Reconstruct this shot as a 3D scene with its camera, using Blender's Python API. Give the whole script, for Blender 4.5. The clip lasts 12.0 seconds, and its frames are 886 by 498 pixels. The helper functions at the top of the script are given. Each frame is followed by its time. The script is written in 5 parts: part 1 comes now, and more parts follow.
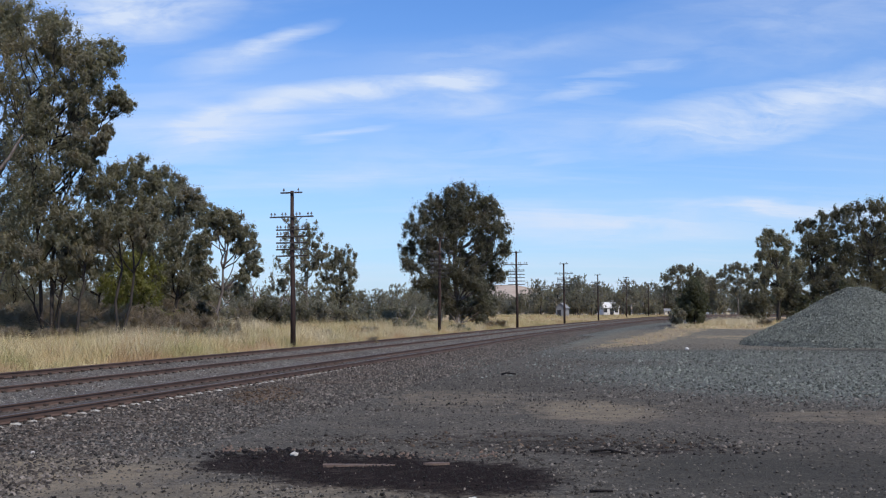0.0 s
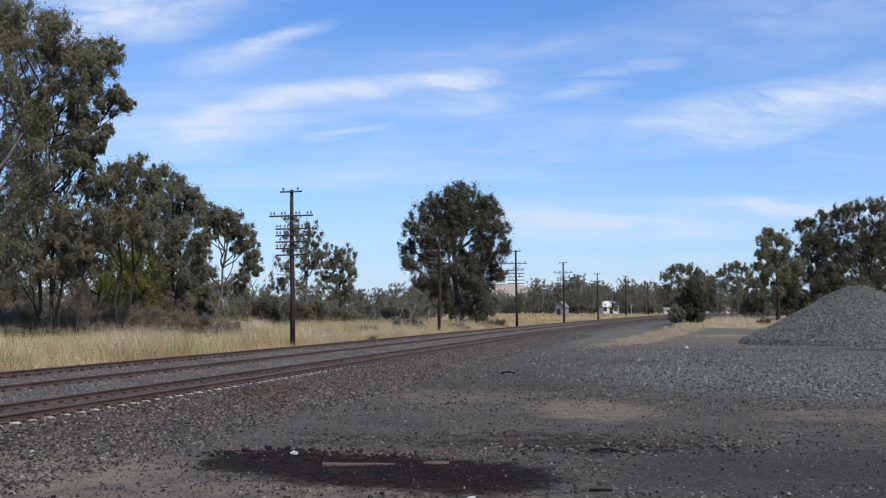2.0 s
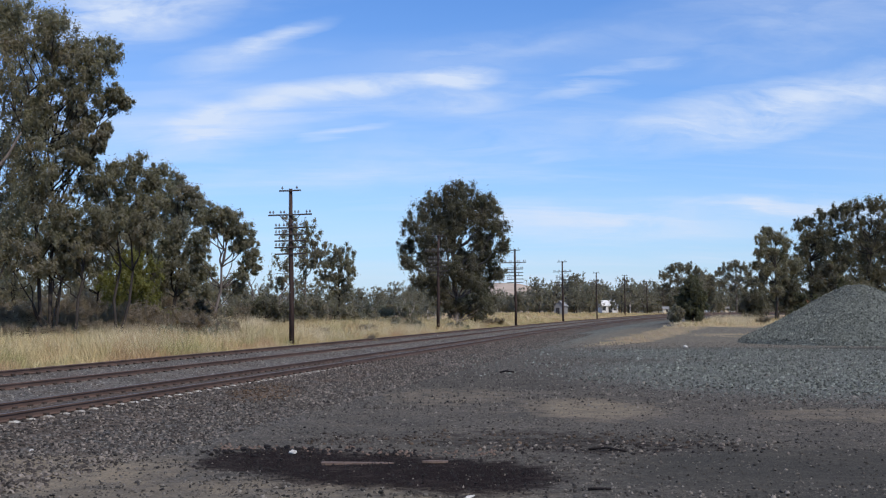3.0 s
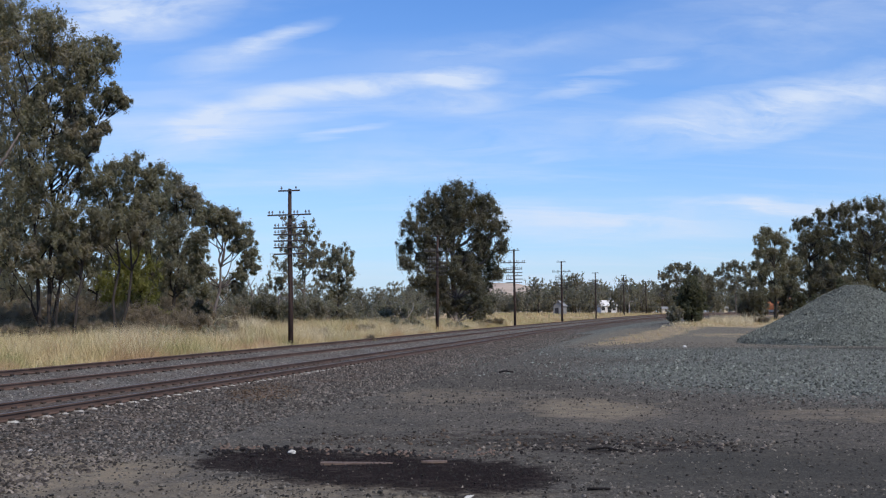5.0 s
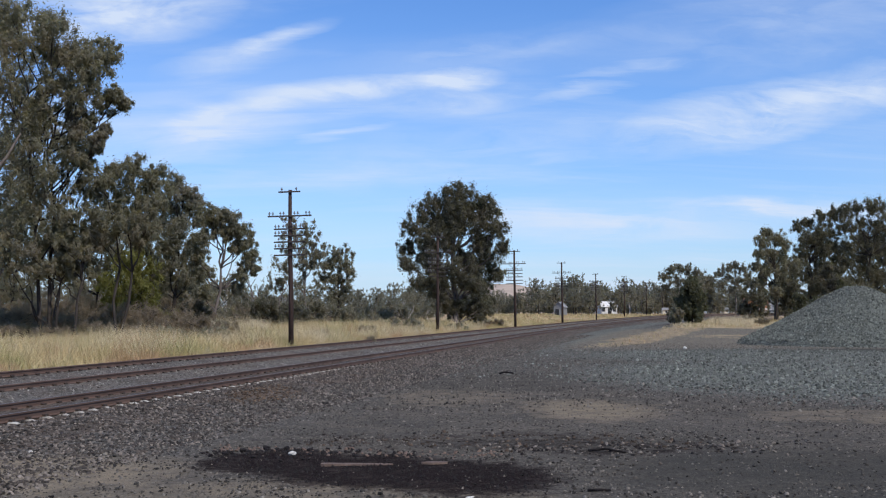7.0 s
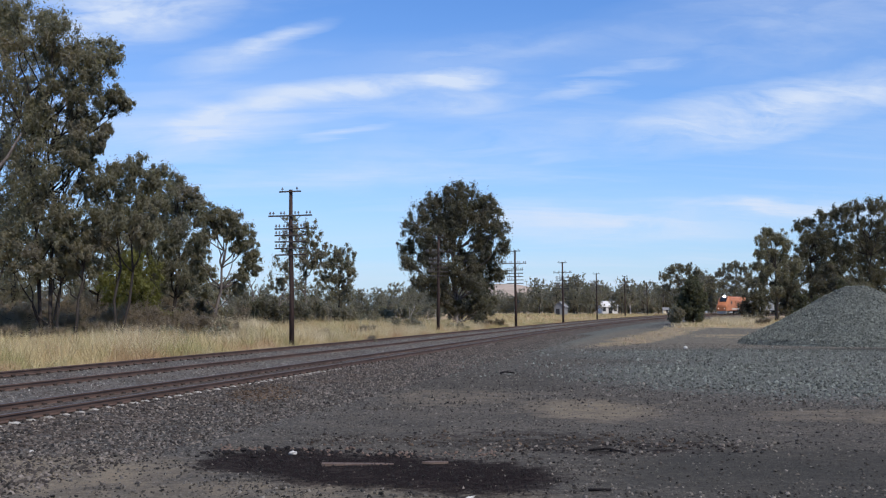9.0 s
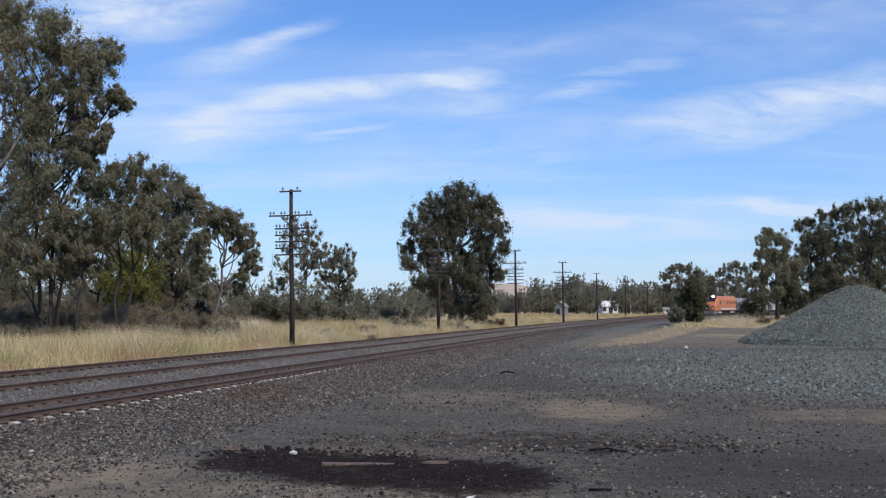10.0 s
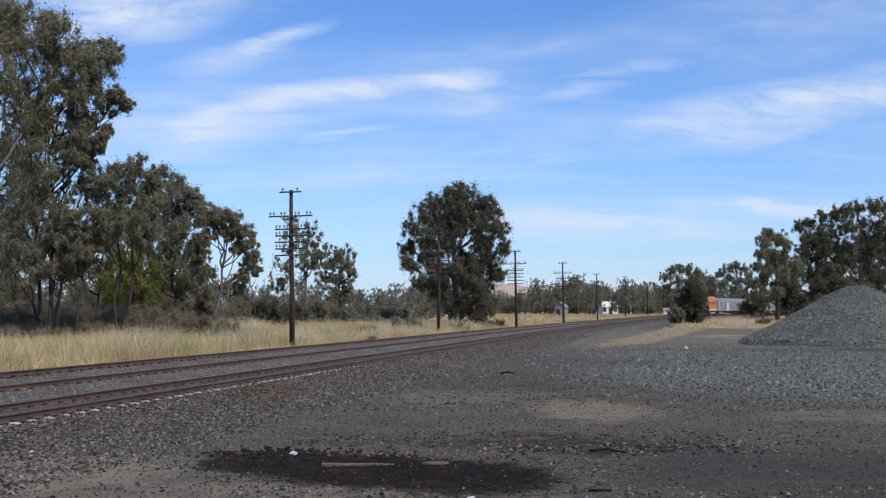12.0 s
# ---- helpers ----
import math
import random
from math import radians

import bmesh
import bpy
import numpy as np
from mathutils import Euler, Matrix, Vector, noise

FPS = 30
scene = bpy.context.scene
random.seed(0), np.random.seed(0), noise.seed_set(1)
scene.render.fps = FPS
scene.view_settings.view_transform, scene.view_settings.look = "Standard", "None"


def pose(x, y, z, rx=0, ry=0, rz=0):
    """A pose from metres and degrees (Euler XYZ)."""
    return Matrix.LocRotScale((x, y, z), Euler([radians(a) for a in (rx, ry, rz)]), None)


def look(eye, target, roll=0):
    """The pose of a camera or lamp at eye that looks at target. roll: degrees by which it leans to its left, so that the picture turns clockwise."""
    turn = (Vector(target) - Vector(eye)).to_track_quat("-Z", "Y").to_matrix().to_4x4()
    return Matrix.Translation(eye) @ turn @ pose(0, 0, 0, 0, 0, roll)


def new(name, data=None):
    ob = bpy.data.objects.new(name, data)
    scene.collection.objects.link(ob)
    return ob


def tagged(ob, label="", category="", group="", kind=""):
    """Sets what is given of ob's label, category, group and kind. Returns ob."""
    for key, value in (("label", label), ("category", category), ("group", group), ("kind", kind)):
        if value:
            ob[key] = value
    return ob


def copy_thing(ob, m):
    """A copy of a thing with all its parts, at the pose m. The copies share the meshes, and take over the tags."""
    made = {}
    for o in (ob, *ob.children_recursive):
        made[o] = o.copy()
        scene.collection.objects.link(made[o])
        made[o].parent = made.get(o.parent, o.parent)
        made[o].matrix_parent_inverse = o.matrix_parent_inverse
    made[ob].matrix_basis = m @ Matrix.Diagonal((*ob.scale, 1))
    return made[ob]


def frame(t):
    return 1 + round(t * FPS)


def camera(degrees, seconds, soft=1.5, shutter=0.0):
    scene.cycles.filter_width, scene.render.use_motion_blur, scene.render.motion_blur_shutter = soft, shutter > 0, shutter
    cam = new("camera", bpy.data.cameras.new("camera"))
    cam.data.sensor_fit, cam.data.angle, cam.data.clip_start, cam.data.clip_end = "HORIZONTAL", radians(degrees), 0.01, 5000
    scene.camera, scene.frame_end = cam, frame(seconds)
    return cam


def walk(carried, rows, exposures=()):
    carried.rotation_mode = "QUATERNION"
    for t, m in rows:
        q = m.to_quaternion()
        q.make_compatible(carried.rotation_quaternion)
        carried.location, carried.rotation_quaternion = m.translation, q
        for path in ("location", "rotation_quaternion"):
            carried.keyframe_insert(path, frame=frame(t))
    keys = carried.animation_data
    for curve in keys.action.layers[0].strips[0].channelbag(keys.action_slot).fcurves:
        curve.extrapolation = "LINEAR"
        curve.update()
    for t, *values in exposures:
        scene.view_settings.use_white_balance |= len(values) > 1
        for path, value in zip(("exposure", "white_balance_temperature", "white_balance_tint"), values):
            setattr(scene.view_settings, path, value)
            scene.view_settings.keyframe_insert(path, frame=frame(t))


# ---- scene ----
cam = camera(42, 12.0, soft=1.2)
EYE = 2.3
# slow drift of the tripod head: seconds, turn and tilt in degrees
DRIFT = [(0, 0, 0), (1.0, 0, -.012), (1.5, 0, -.008), (2.0, -.022, -.05), (2.5, -.05, -.07), (3.0, -.07, -.1),
         (5.0, -.115, -.098), (5.5, -.132, -.084), (6.0, -.14, -.062), (6.5, -.138, -.062), (7.0, -.1, -.042),
         (9.0, -.065, -.056), (9.5, -.05, -.056), (10.0, -.05, -.065), (10.5, -.08, -.07), (11.0, -.085, -.056),
         (11.5, -.08, -.03), (12.0, -.05, -.036)]
walk(cam, [(t, pose(0, 0, EYE, 93.223 + tilt, 0, turn)) for t, turn, tilt in DRIFT])
scene.view_settings.exposure = 0.0

# ---- light ----
SUN_DIR = Vector((0.44, -0.48, 0.76)).normalized()      # towards the sun
sun = new("sun", bpy.data.lights.new("sun", "SUN"))
sun.data.energy, sun.data.angle, sun.data.color = 4.2, radians(0.6), (1.0, 0.92, 0.80)
sun.matrix_world = look((60, -40, 90), Vector((60, -40, 90)) - SUN_DIR)

world = bpy.data.worlds.new("sky")
scene.world = world
world.use_nodes = True
wn, wl = world.node_tree.nodes, world.node_tree.links
wn.clear()


def wnode(kind, **inputs):
    nd = wn.new(kind)
    for k, val in inputs.items():
        nd.inputs[k].default_value = val
    return nd


def wmath(op, a, b=None):
    nd = wn.new("ShaderNodeMath")
    nd.operation = op
    for i, val in enumerate((a, b)):
        if val is None:
            continue
        if isinstance(val, (int, float)):
            nd.inputs[i].default_value = val
        else:
            wl.new(val, nd.inputs[i])
    return nd.outputs[0]


def wramp(fac, stops):
    nd = wn.new("ShaderNodeValToRGB")
    el = nd.color_ramp.elements
    while len(el) < len(stops):
        el.new(0.5)
    for e, (p, c) in zip(el, stops):
        e.position, e.color = p, (c, c, c, 1)
    wl.new(fac, nd.inputs[0])
    return nd.outputs[0]


sky = wn.new("ShaderNodeTexSky")
sky.sky_type, sky.sun_disc = "NISHITA", False
sky.sun_elevation = math.asin(SUN_DIR.z)
sky.sun_rotation = math.atan2(SUN_DIR.x, SUN_DIR.y)
sky.air_density, sky.dust_density, sky.ozone_density, sky.altitude = 1.0, 0.6, 2.0, 200
tc = wn.new("ShaderNodeTexCoord")
sep = wn.new("ShaderNodeSeparateXYZ")
wl.new(tc.outputs["Generated"], sep.inputs[0])
den = wmath("ADD", wmath("MAXIMUM", sep.outputs[2], 0.0), 0.16)
flat = wn.new("ShaderNodeCombineXYZ")
wl.new(wmath("DIVIDE", sep.outputs[0], den), flat.inputs[0])
wl.new(wmath("DIVIDE", sep.outputs[1], den), flat.inputs[1])


def cirrus(turn, sx, sy, scale, detail, rough, warp, shift):
    mp = wn.new("ShaderNodeMapping")
    mp.inputs["Rotation"].default_value = (0, 0, radians(turn))
    mp.inputs["Scale"].default_value = (sx, sy, 1)
    mp.inputs["Location"].default_value = (shift, shift * 0.7, 0)
    wl.new(flat.outputs[0], mp.inputs[0])
    ns = wnode("ShaderNodeTexNoise", Scale=scale, Detail=detail, Roughness=rough, Distortion=warp)
    wl.new(mp.outputs[0], ns.inputs["Vector"])
    return ns.outputs[0]


streak = cirrus(27, 0.62, 1.9, 1.15, 9, 0.56, 0.7, 3.3)
wisps = cirrus(36, 0.8, 3.0, 2.3, 9, 0.62, 0.9, 7.1)
veil = cirrus(22, 0.4, 0.9, 0.8, 5, 0.5, 0.5, 1.7)
c1 = wramp(streak, [(0.46, 0), (0.60, 0.5), (0.74, 0.9)])
c2 = wramp(wisps, [(0.33, 0.1), (0.62, 1.0)])
c3 = wramp(veil, [(0.42, 0.0), (0.72, 0.3)])

# the banks of cirrus ahead: bearing, height, half length, half depth, slope in degrees, density
ahead = wn.new("ShaderNodeCombineXYZ")
front = wmath("MAXIMUM", sep.outputs[1], 0.15)
ripple = cirrus(30, 0.7, 1.6, 1.6, 6, 0.6, 0.5, 5.5)
wl.new(wmath("DIVIDE", sep.outputs[0], front), ahead.inputs[0])
wl.new(wmath("ADD", wmath("DIVIDE", sep.outputs[2], front), wmath("MULTIPLY", wmath("SUBTRACT", ripple, 0.5), 0.045)), ahead.inputs[1])


def bank(x, z, half, depth, slope, density):
    mp = wn.new("ShaderNodeMapping")
    mp.vector_type = "TEXTURE"
    mp.inputs["Location"].default_value = (x, z, 0)
    mp.inputs["Rotation"].default_value = (0, 0, radians(slope))
    mp.inputs["Scale"].default_value = (half, depth, 1)
    wl.new(ahead.outputs[0], mp.inputs[0])
    ln = wn.new("ShaderNodeVectorMath")
    ln.operation = "LENGTH"
    wl.new(mp.outputs[0], ln.inputs[0])
    return wmath("MULTIPLY", wramp(ln.outputs["Value"], [(0.0, 1.0), (0.45, 0.6), (1.0, 0.0)]), density)


LOW_BANKS = [(-0.208, 0.172, 0.06, 0.012, 5, 0.8), (-0.22, 0.156, 0.11, 0.03, 4, 0.65), (-0.149, 0.182, 0.06, 0.013, 8, 0.55), (-0.085, 0.156, 0.05, 0.007, 12, 0.5), (0.228, 0.155, 0.13, 0.011, 8, 0.5),
             (0.30, 0.092, 0.16, 0.014, -3, 0.8), (0.15, 0.08, 0.19, 0.025, 0, 0.6), (0.096, 0.133, 0.06, 0.007, 4, 0.35), (0.05, 0.145, 0.28, 0.03, 6, 0.3), (-0.066, 0.12, 0.22, 0.022, 4, 0.3)]
HIGH_BANKS = [(-0.286, 0.265, 0.12, 0.042, 4, 1.0), (0.3, 0.25, 0.22, 0.05, 6, 0.3), (-0.149, 0.233, 0.07, 0.012, 20, 0.8), (-0.19, 0.217, 0.07, 0.015, 10, 0.45), (-0.066, 0.197, 0.13, 0.015, 6, 0.9), (0.003, 0.206, 0.06, 0.011, 3, 1.0), (0.008, 0.188, 0.08, 0.018, 4, 0.55),
              (0.12, 0.194, 0.06, 0.007, 6, 0.4), (0.302, 0.184, 0.2, 0.032, 13, 1.0), (0.35, 0.191, 0.1, 0.022, 8, 0.7), (0.018, 0.229, 0.07, 0.007, 8, 0.4), (0.184, 0.217, 0.09, 0.008, 8, 0.45), (0.09, 0.235, 0.2, 0.02, 6, 0.25)]
total = None
for b in HIGH_BANKS + LOW_BANKS:
    one = bank(*b)
    total = one if total is None else wmath("MAXIMUM", total, one)
fibre = wn.new("ShaderNodeMapping")
fibre.inputs["Rotation"].default_value = (0, 0, radians(-13))
fibre.inputs["Scale"].default_value = (10, 42, 1)
wl.new(ahead.outputs[0], fibre.inputs[0])
strands = wnode("ShaderNodeTexNoise", Scale=1.0, Detail=9, Roughness=0.6, Distortion=0.45)
wl.new(fibre.outputs[0], strands.inputs["Vector"])
feather = wramp(strands.outputs[0], [(0.33, 0.2), (0.50, 0.68), (0.62, 1.0)])
cloud = wmath("ADD", wmath("MULTIPLY", wmath("MULTIPLY", total, feather), 1.15), wmath("ADD", wmath("MULTIPLY", wmath("MULTIPLY", c1, c2), 0.4), wmath("MULTIPLY", c3, 0.75)))
low = wramp(sep.outputs[2], [(0.0, 0.42), (0.04, 0.32), (0.12, 0.1), (0.26, 0.0)])
cover = wmath("MINIMUM", wmath("ADD", cloud, low), 0.92)
mix = wn.new("ShaderNodeMixRGB")
mix.inputs[2].default_value = (5.4, 6.2, 7.6, 1)
wl.new(cover, mix.inputs[0])
tint = wn.new("ShaderNodeMixRGB")
tint.blend_type = "MULTIPLY"
tint.inputs[0].default_value, tint.inputs[2].default_value = 1.0, (0.59, 0.88, 1.32, 1)
wl.new(sky.outputs[0], tint.inputs[1])
wl.new(tint.outputs[0], mix.inputs[1])
bg = wnode("ShaderNodeBackground", Strength=0.126)
wl.new(mix.outputs[0], bg.inputs[0])
wl.new(bg.outputs[0], wn.new("ShaderNodeOutputWorld").inputs[0])


# ---- materials ----
class Nodes:
    """A small wrapper for writing node materials."""

    def __init__(self, name):
        self.mat = bpy.data.materials.new(name)
        self.mat.use_nodes = True
        self.t = self.mat.node_tree
        self.bsdf = self.t.nodes["Principled BSDF"]
        self.out = self.t.nodes["Material Output"]
        self.geo = self.t.nodes.new("ShaderNodeNewGeometry")
        self.tex = self.t.nodes.new("ShaderNodeTexCoord")
        self.bsdf.inputs["Specular IOR Level"].default_value = 0.3

    def put(self, socket, val):
        if isinstance(val, bpy.types.NodeSocket):
            self.t.links.new(val, socket)
        else:
            if isinstance(val, tuple) and len(val) == 3 and socket.type == "RGBA":
                val = (*val, 1)
            socket.default_value = val

    def noise(self, scale, detail=4, rough=0.55, warp=0.0, local=False, stretch=None):
        nd = self.t.nodes.new("ShaderNodeTexNoise")
        for k, val in (("Scale", scale), ("Detail", detail), ("Roughness", rough), ("Distortion", warp)):
            nd.inputs[k].default_value = val
        vec = self.tex.outputs["Object"] if local else self.geo.outputs["Position"]
        if stretch:
            mp = self.t.nodes.new("ShaderNodeMapping")
            mp.inputs["Scale"].default_value = stretch
            self.t.links.new(vec, mp.inputs[0])
            vec = mp.outputs[0]
        self.t.links.new(vec, nd.inputs["Vector"])
        return nd.outputs[0]

    def cells(self, scale, out="Color", feature="F1"):
        nd = self.t.nodes.new("ShaderNodeTexVoronoi")
        nd.feature = feature
        nd.inputs["Scale"].default_value = scale
        self.t.links.new(self.geo.outputs["Position"], nd.inputs["Vector"])
        return nd.outputs[out]

    def ramp(self, fac, *stops):
        nd = self.t.nodes.new("ShaderNodeValToRGB")
        el = nd.color_ramp.elements
        while len(el) < len(stops):
            el.new(0.5)
        for e, (p, c) in zip(el, stops):
            c = (c, c, c) if isinstance(c, (int, float)) else c
            e.position, e.color = p, (*c, 1)
        self.put(nd.inputs[0], fac)
        return nd.outputs[0]

    def mix(self, fac, a, b, mode="MIX"):
        nd = self.t.nodes.new("ShaderNodeMixRGB")
        nd.blend_type = mode
        for s, val in zip(nd.inputs, (fac, a, b)):
            self.put(s, val)
        return nd.outputs[0]

    def math(self, op, a, b=0.0):
        nd = self.t.nodes.new("ShaderNodeMath")
        nd.operation = op
        self.put(nd.inputs[0], a)
        self.put(nd.inputs[1], b)
        return nd.outputs[0]

    def attr(self, name):
        nd = self.t.nodes.new("ShaderNodeAttribute")
        nd.attribute_name = name
        return nd.outputs["Fac"]

    def island(self):
        return self.geo.outputs["Random Per Island"]

    def piece(self):
        return self.t.nodes.new("ShaderNodeObjectInfo").outputs["Random"]

    def finish(self, color, rough=0.8, metal=0.0, height=None, bump=0.5, dist=0.02):
        self.put(self.bsdf.inputs["Base Color"], color)
        self.put(self.bsdf.inputs["Roughness"], rough)
        self.put(self.bsdf.inputs["Metallic"], metal)
        if height is not None:
            b = self.t.nodes.new("ShaderNodeBump")
            b.inputs["Strength"].default_value = bump
            b.inputs["Distance"].default_value = dist
            self.put(b.inputs["Height"], height)
            self.t.links.new(b.outputs[0], self.bsdf.inputs["Normal"])
        return self.mat


def plain(name, a, b, scale, rough=0.8, metal=0.0, bump=0.3, dist=0.01, local=False, stretch=None, fine=None):
    """Two colours mixed by a coarse and a fine grain, with relief."""
    n = Nodes(name)
    big = n.noise(scale, 4, 0.6, 0.3, local, stretch)
    small = n.noise(fine or scale * 9, 3, 0.6, 0, local, stretch)
    col = n.mix(n.ramp(big, (0.35, 0.0), (0.65, 1.0)), a, b)
    col = n.mix(0.5, col, n.mix(n.ramp(small, (0.3, 0.0), (0.7, 1.0)), (0.35, 0.35, 0.35), (0.68, 0.68, 0.68)), "OVERLAY")
    return n.finish(col, rough, metal, small, bump, dist)


def leaf_material(name, dark, light, dry, shine=0.6):
    n = Nodes(name)
    col = n.mix(n.ramp(n.island(), (0.0, 0.36), (1.0, 0.64)), dark, light)
    col = n.mix(n.ramp(n.noise(0.35, 3), (0.48, 0.0), (0.75, 0.45)), col, dry)
    n.put(n.bsdf.inputs["Base Color"], col)
    n.put(n.bsdf.inputs["Roughness"], shine)
    tr = n.t.nodes.new("ShaderNodeBsdfTranslucent")
    n.put(tr.inputs["Color"], n.mix(1.0, col, (1.0, 1.0, 0.62), "MULTIPLY"))
    mx = n.t.nodes.new("ShaderNodeMixShader")
    mx.inputs[0].default_value = 0.66
    n.t.links.new(n.bsdf.outputs[0], mx.inputs[1])
    n.t.links.new(tr.outputs[0], mx.inputs[2])
    n.t.links.new(mx.outputs[0], n.out.inputs[0])
    return n.mat


def ground_material():
    n = Nodes("yard ground")
    pebbles = n.cells(22.0)
    small = n.cells(60.0)
    big = n.noise(0.35, 5, 0.6, 0.5)
    mid = n.noise(2.2, 5, 0.65, 0.4)
    fine = n.noise(45, 3, 0.7)
    earth = n.mix(n.ramp(big, (0.35, 0.0), (0.65, 1.0)), (0.070, 0.066, 0.060), (0.108, 0.098, 0.086))
    earth = n.mix(n.ramp(mid, (0.5, 0.0), (0.72, 0.55)), earth, (0.047, 0.047, 0.044))
    earth = n.mix(n.ramp(n.noise(0.8, 6, 0.7, 0.8), (0.45, 0.0), (0.7, 0.7)), earth, (0.135, 0.118, 0.097))
    earth = n.mix(n.ramp(n.noise(5.5, 5, 0.7, 0.3), (0.48, 0.0), (0.66, 0.7)), earth, (0.04, 0.037, 0.035))
    grey = n.ramp(pebbles, (0.0, (0.028, 0.028, 0.028)), (0.6, (0.088, 0.084, 0.079)), (1.0, (0.208, 0.198, 0.185)))
    col = n.mix(n.ramp(n.math("ADD", n.math("MULTIPLY", n.attr("stony"), 0.8), n.math("MULTIPLY", mid, 0.4)), (0.2, 0.3), (0.7, 0.9)), earth, grey)
    col = n.mix(n.ramp(small, (0.86, 0.0), (0.95, 0.5)), col, (0.30, 0.27, 0.22))
    blue = n.ramp(pebbles, (0.0, (0.052, 0.055, 0.051)), (0.5, (0.104, 0.111, 0.103)), (1.0, (0.185, 0.195, 0.182)))
    col = n.mix(n.ramp(n.math("ADD", n.attr("bluestone"), n.math("MULTIPLY", n.math("SUBTRACT", mid, 0.5), 0.8)), (0.3, 0.0), (0.75, 0.9)), col, blue)
    pale = n.ramp(n.math("ADD", n.attr("pale"), n.math("MULTIPLY", n.math("SUBTRACT", n.noise(1.6, 6, 0.75, 0.4), 0.5), 2.0)), (0.2, 0.0), (1.3, 0.66))
    col = n.mix(pale, col, (0.25, 0.205, 0.148))
    dry = n.mix(n.ramp(mid, (0.3, 0.0), (0.7, 1.0)), (0.31, 0.235, 0.145), (0.43, 0.335, 0.22))
    dry = n.mix(n.ramp(n.noise(0.06, 4), (0.45, 0.0), (0.65, 0.6)), dry, (0.30, 0.215, 0.14))
    dry = n.mix(n.ramp(n.noise(0.25, 5, 0.7, 0.6), (0.5, 0.0), (0.7, 0.6)), dry, (0.24, 0.185, 0.11))
    col = n.mix(n.ramp(n.math("ADD", n.attr("straw"), n.math("MULTIPLY", n.math("SUBTRACT", n.noise(1.1, 6, 0.7, 0.3), 0.5), 1.3)), (0.3, 0.0), (0.75, 1.0)), col, dry)
    # dark soil, plus shade painted over the right foreground of the yard
    soil_and_shade = n.math("ADD", n.attr("dark"), n.math("MULTIPLY", n.math("SUBTRACT", n.noise(1.3, 6, 0.75, 0.3), 0.5), 1.4))
    col = n.mix(n.ramp(soil_and_shade, (0.2, 0.0), (0.85, 0.62)), col, (0.038, 0.039, 0.037))
    char = n.math("ADD", n.attr("char"), n.math("MULTIPLY", n.math("SUBTRACT", n.noise(2.4, 7, 0.8, 0.5), 0.5), 2.1))
    soot = n.mix(n.ramp(fine, (0.45, 0.0), (0.7, 1.0)), (0.009, 0.007, 0.008), (0.036, 0.029, 0.029))
    soot = n.mix(n.ramp(n.noise(2.2, 5, 0.7, 0.5), (0.52, 0.0), (0.72, 0.6)), soot, (0.062, 0.05, 0.046))
    col = n.mix(n.ramp(char, (0.3, 0.0), (0.6, 0.7), (0.85, 0.96)), col, soot)
    col = n.mix(0.55, col, n.ramp(fine, (0.25, 0.3), (0.75, 0.72)), "OVERLAY")
    hgt = n.math("ADD", n.cells(22.0, "Distance"), n.math("MULTIPLY", fine, 0.6))
    n.bsdf.inputs["Specular IOR Level"].default_value = 0.0
    return n.finish(col, 1.0, 0.0, hgt, 0.6, 0.045)


def ballast_material(name, lo, mid, hi, scale=16.0, rust=0.0):
    n = Nodes(name)
    col = n.ramp(n.cells(scale), (0.0, lo), (0.55, mid), (1.0, hi))
    big = n.noise(0.5, 5, 0.6)
    col = n.mix(n.ramp(big, (0.42, 0.0), (0.7, 0.5)), col, tuple(0.55 * c for c in lo))
    if rust:
        col = n.mix(n.ramp(n.noise(0.9, 5, 0.7, 0.5), (0.40, 0.0), (0.75, rust)), col, (0.15, 0.082, 0.045))
    fine = n.noise(60, 3)
    col = n.mix(0.5, col, n.ramp(fine, (0.25, 0.3), (0.75, 0.7)), "OVERLAY")
    n.bsdf.inputs["Specular IOR Level"].default_value = 0.06
    return n.finish(col, 0.95, 0.0, n.cells(scale, "Distance"), 0.9, 0.06)


def stone_material(name, lo, mid, hi, single=False):
    n = Nodes(name)
    col = n.ramp(n.piece() if single else n.island(), (0.0, lo), (0.6, mid), (0.95, hi), (1.0, tuple(min(1, 1.3 * c) for c in hi)))
    col = n.mix(0.4, col, n.ramp(n.noise(30, 3), (0.3, 0.3), (0.7, 0.7)), "OVERLAY")
    n.bsdf.inputs["Specular IOR Level"].default_value = 0.12
    return n.finish(col, 0.85, 0.0, n.noise(50, 3), 0.3, 0.01)


M_GROUND = ground_material()
M_BALLAST = ballast_material("old ballast", (0.023, 0.022, 0.021), (0.076, 0.071, 0.065), (0.20, 0.188, 0.171), 15, 0.42)
M_DUSTY = ballast_material("dusty pale ballast", (0.048, 0.045, 0.042), (0.118, 0.111, 0.102), (0.215, 0.203, 0.186), 15, 0.25)
M_PILE = ballast_material("fresh ballast", (0.055, 0.060, 0.056), (0.116, 0.128, 0.117), (0.185, 0.198, 0.183), 11)
M_STONE = stone_material("ballast stones", (0.0176, 0.0158, 0.0146), (0.075, 0.064, 0.057), (0.171, 0.148, 0.130))
M_STONE_PALE = stone_material("pale ballast stones", (0.045, 0.043, 0.040), (0.125, 0.119, 0.110), (0.24, 0.228, 0.208))
M_PEBBLE = stone_material("yard pebbles", (0.014, 0.013, 0.012), (0.066, 0.059, 0.052), (0.150, 0.136, 0.120))
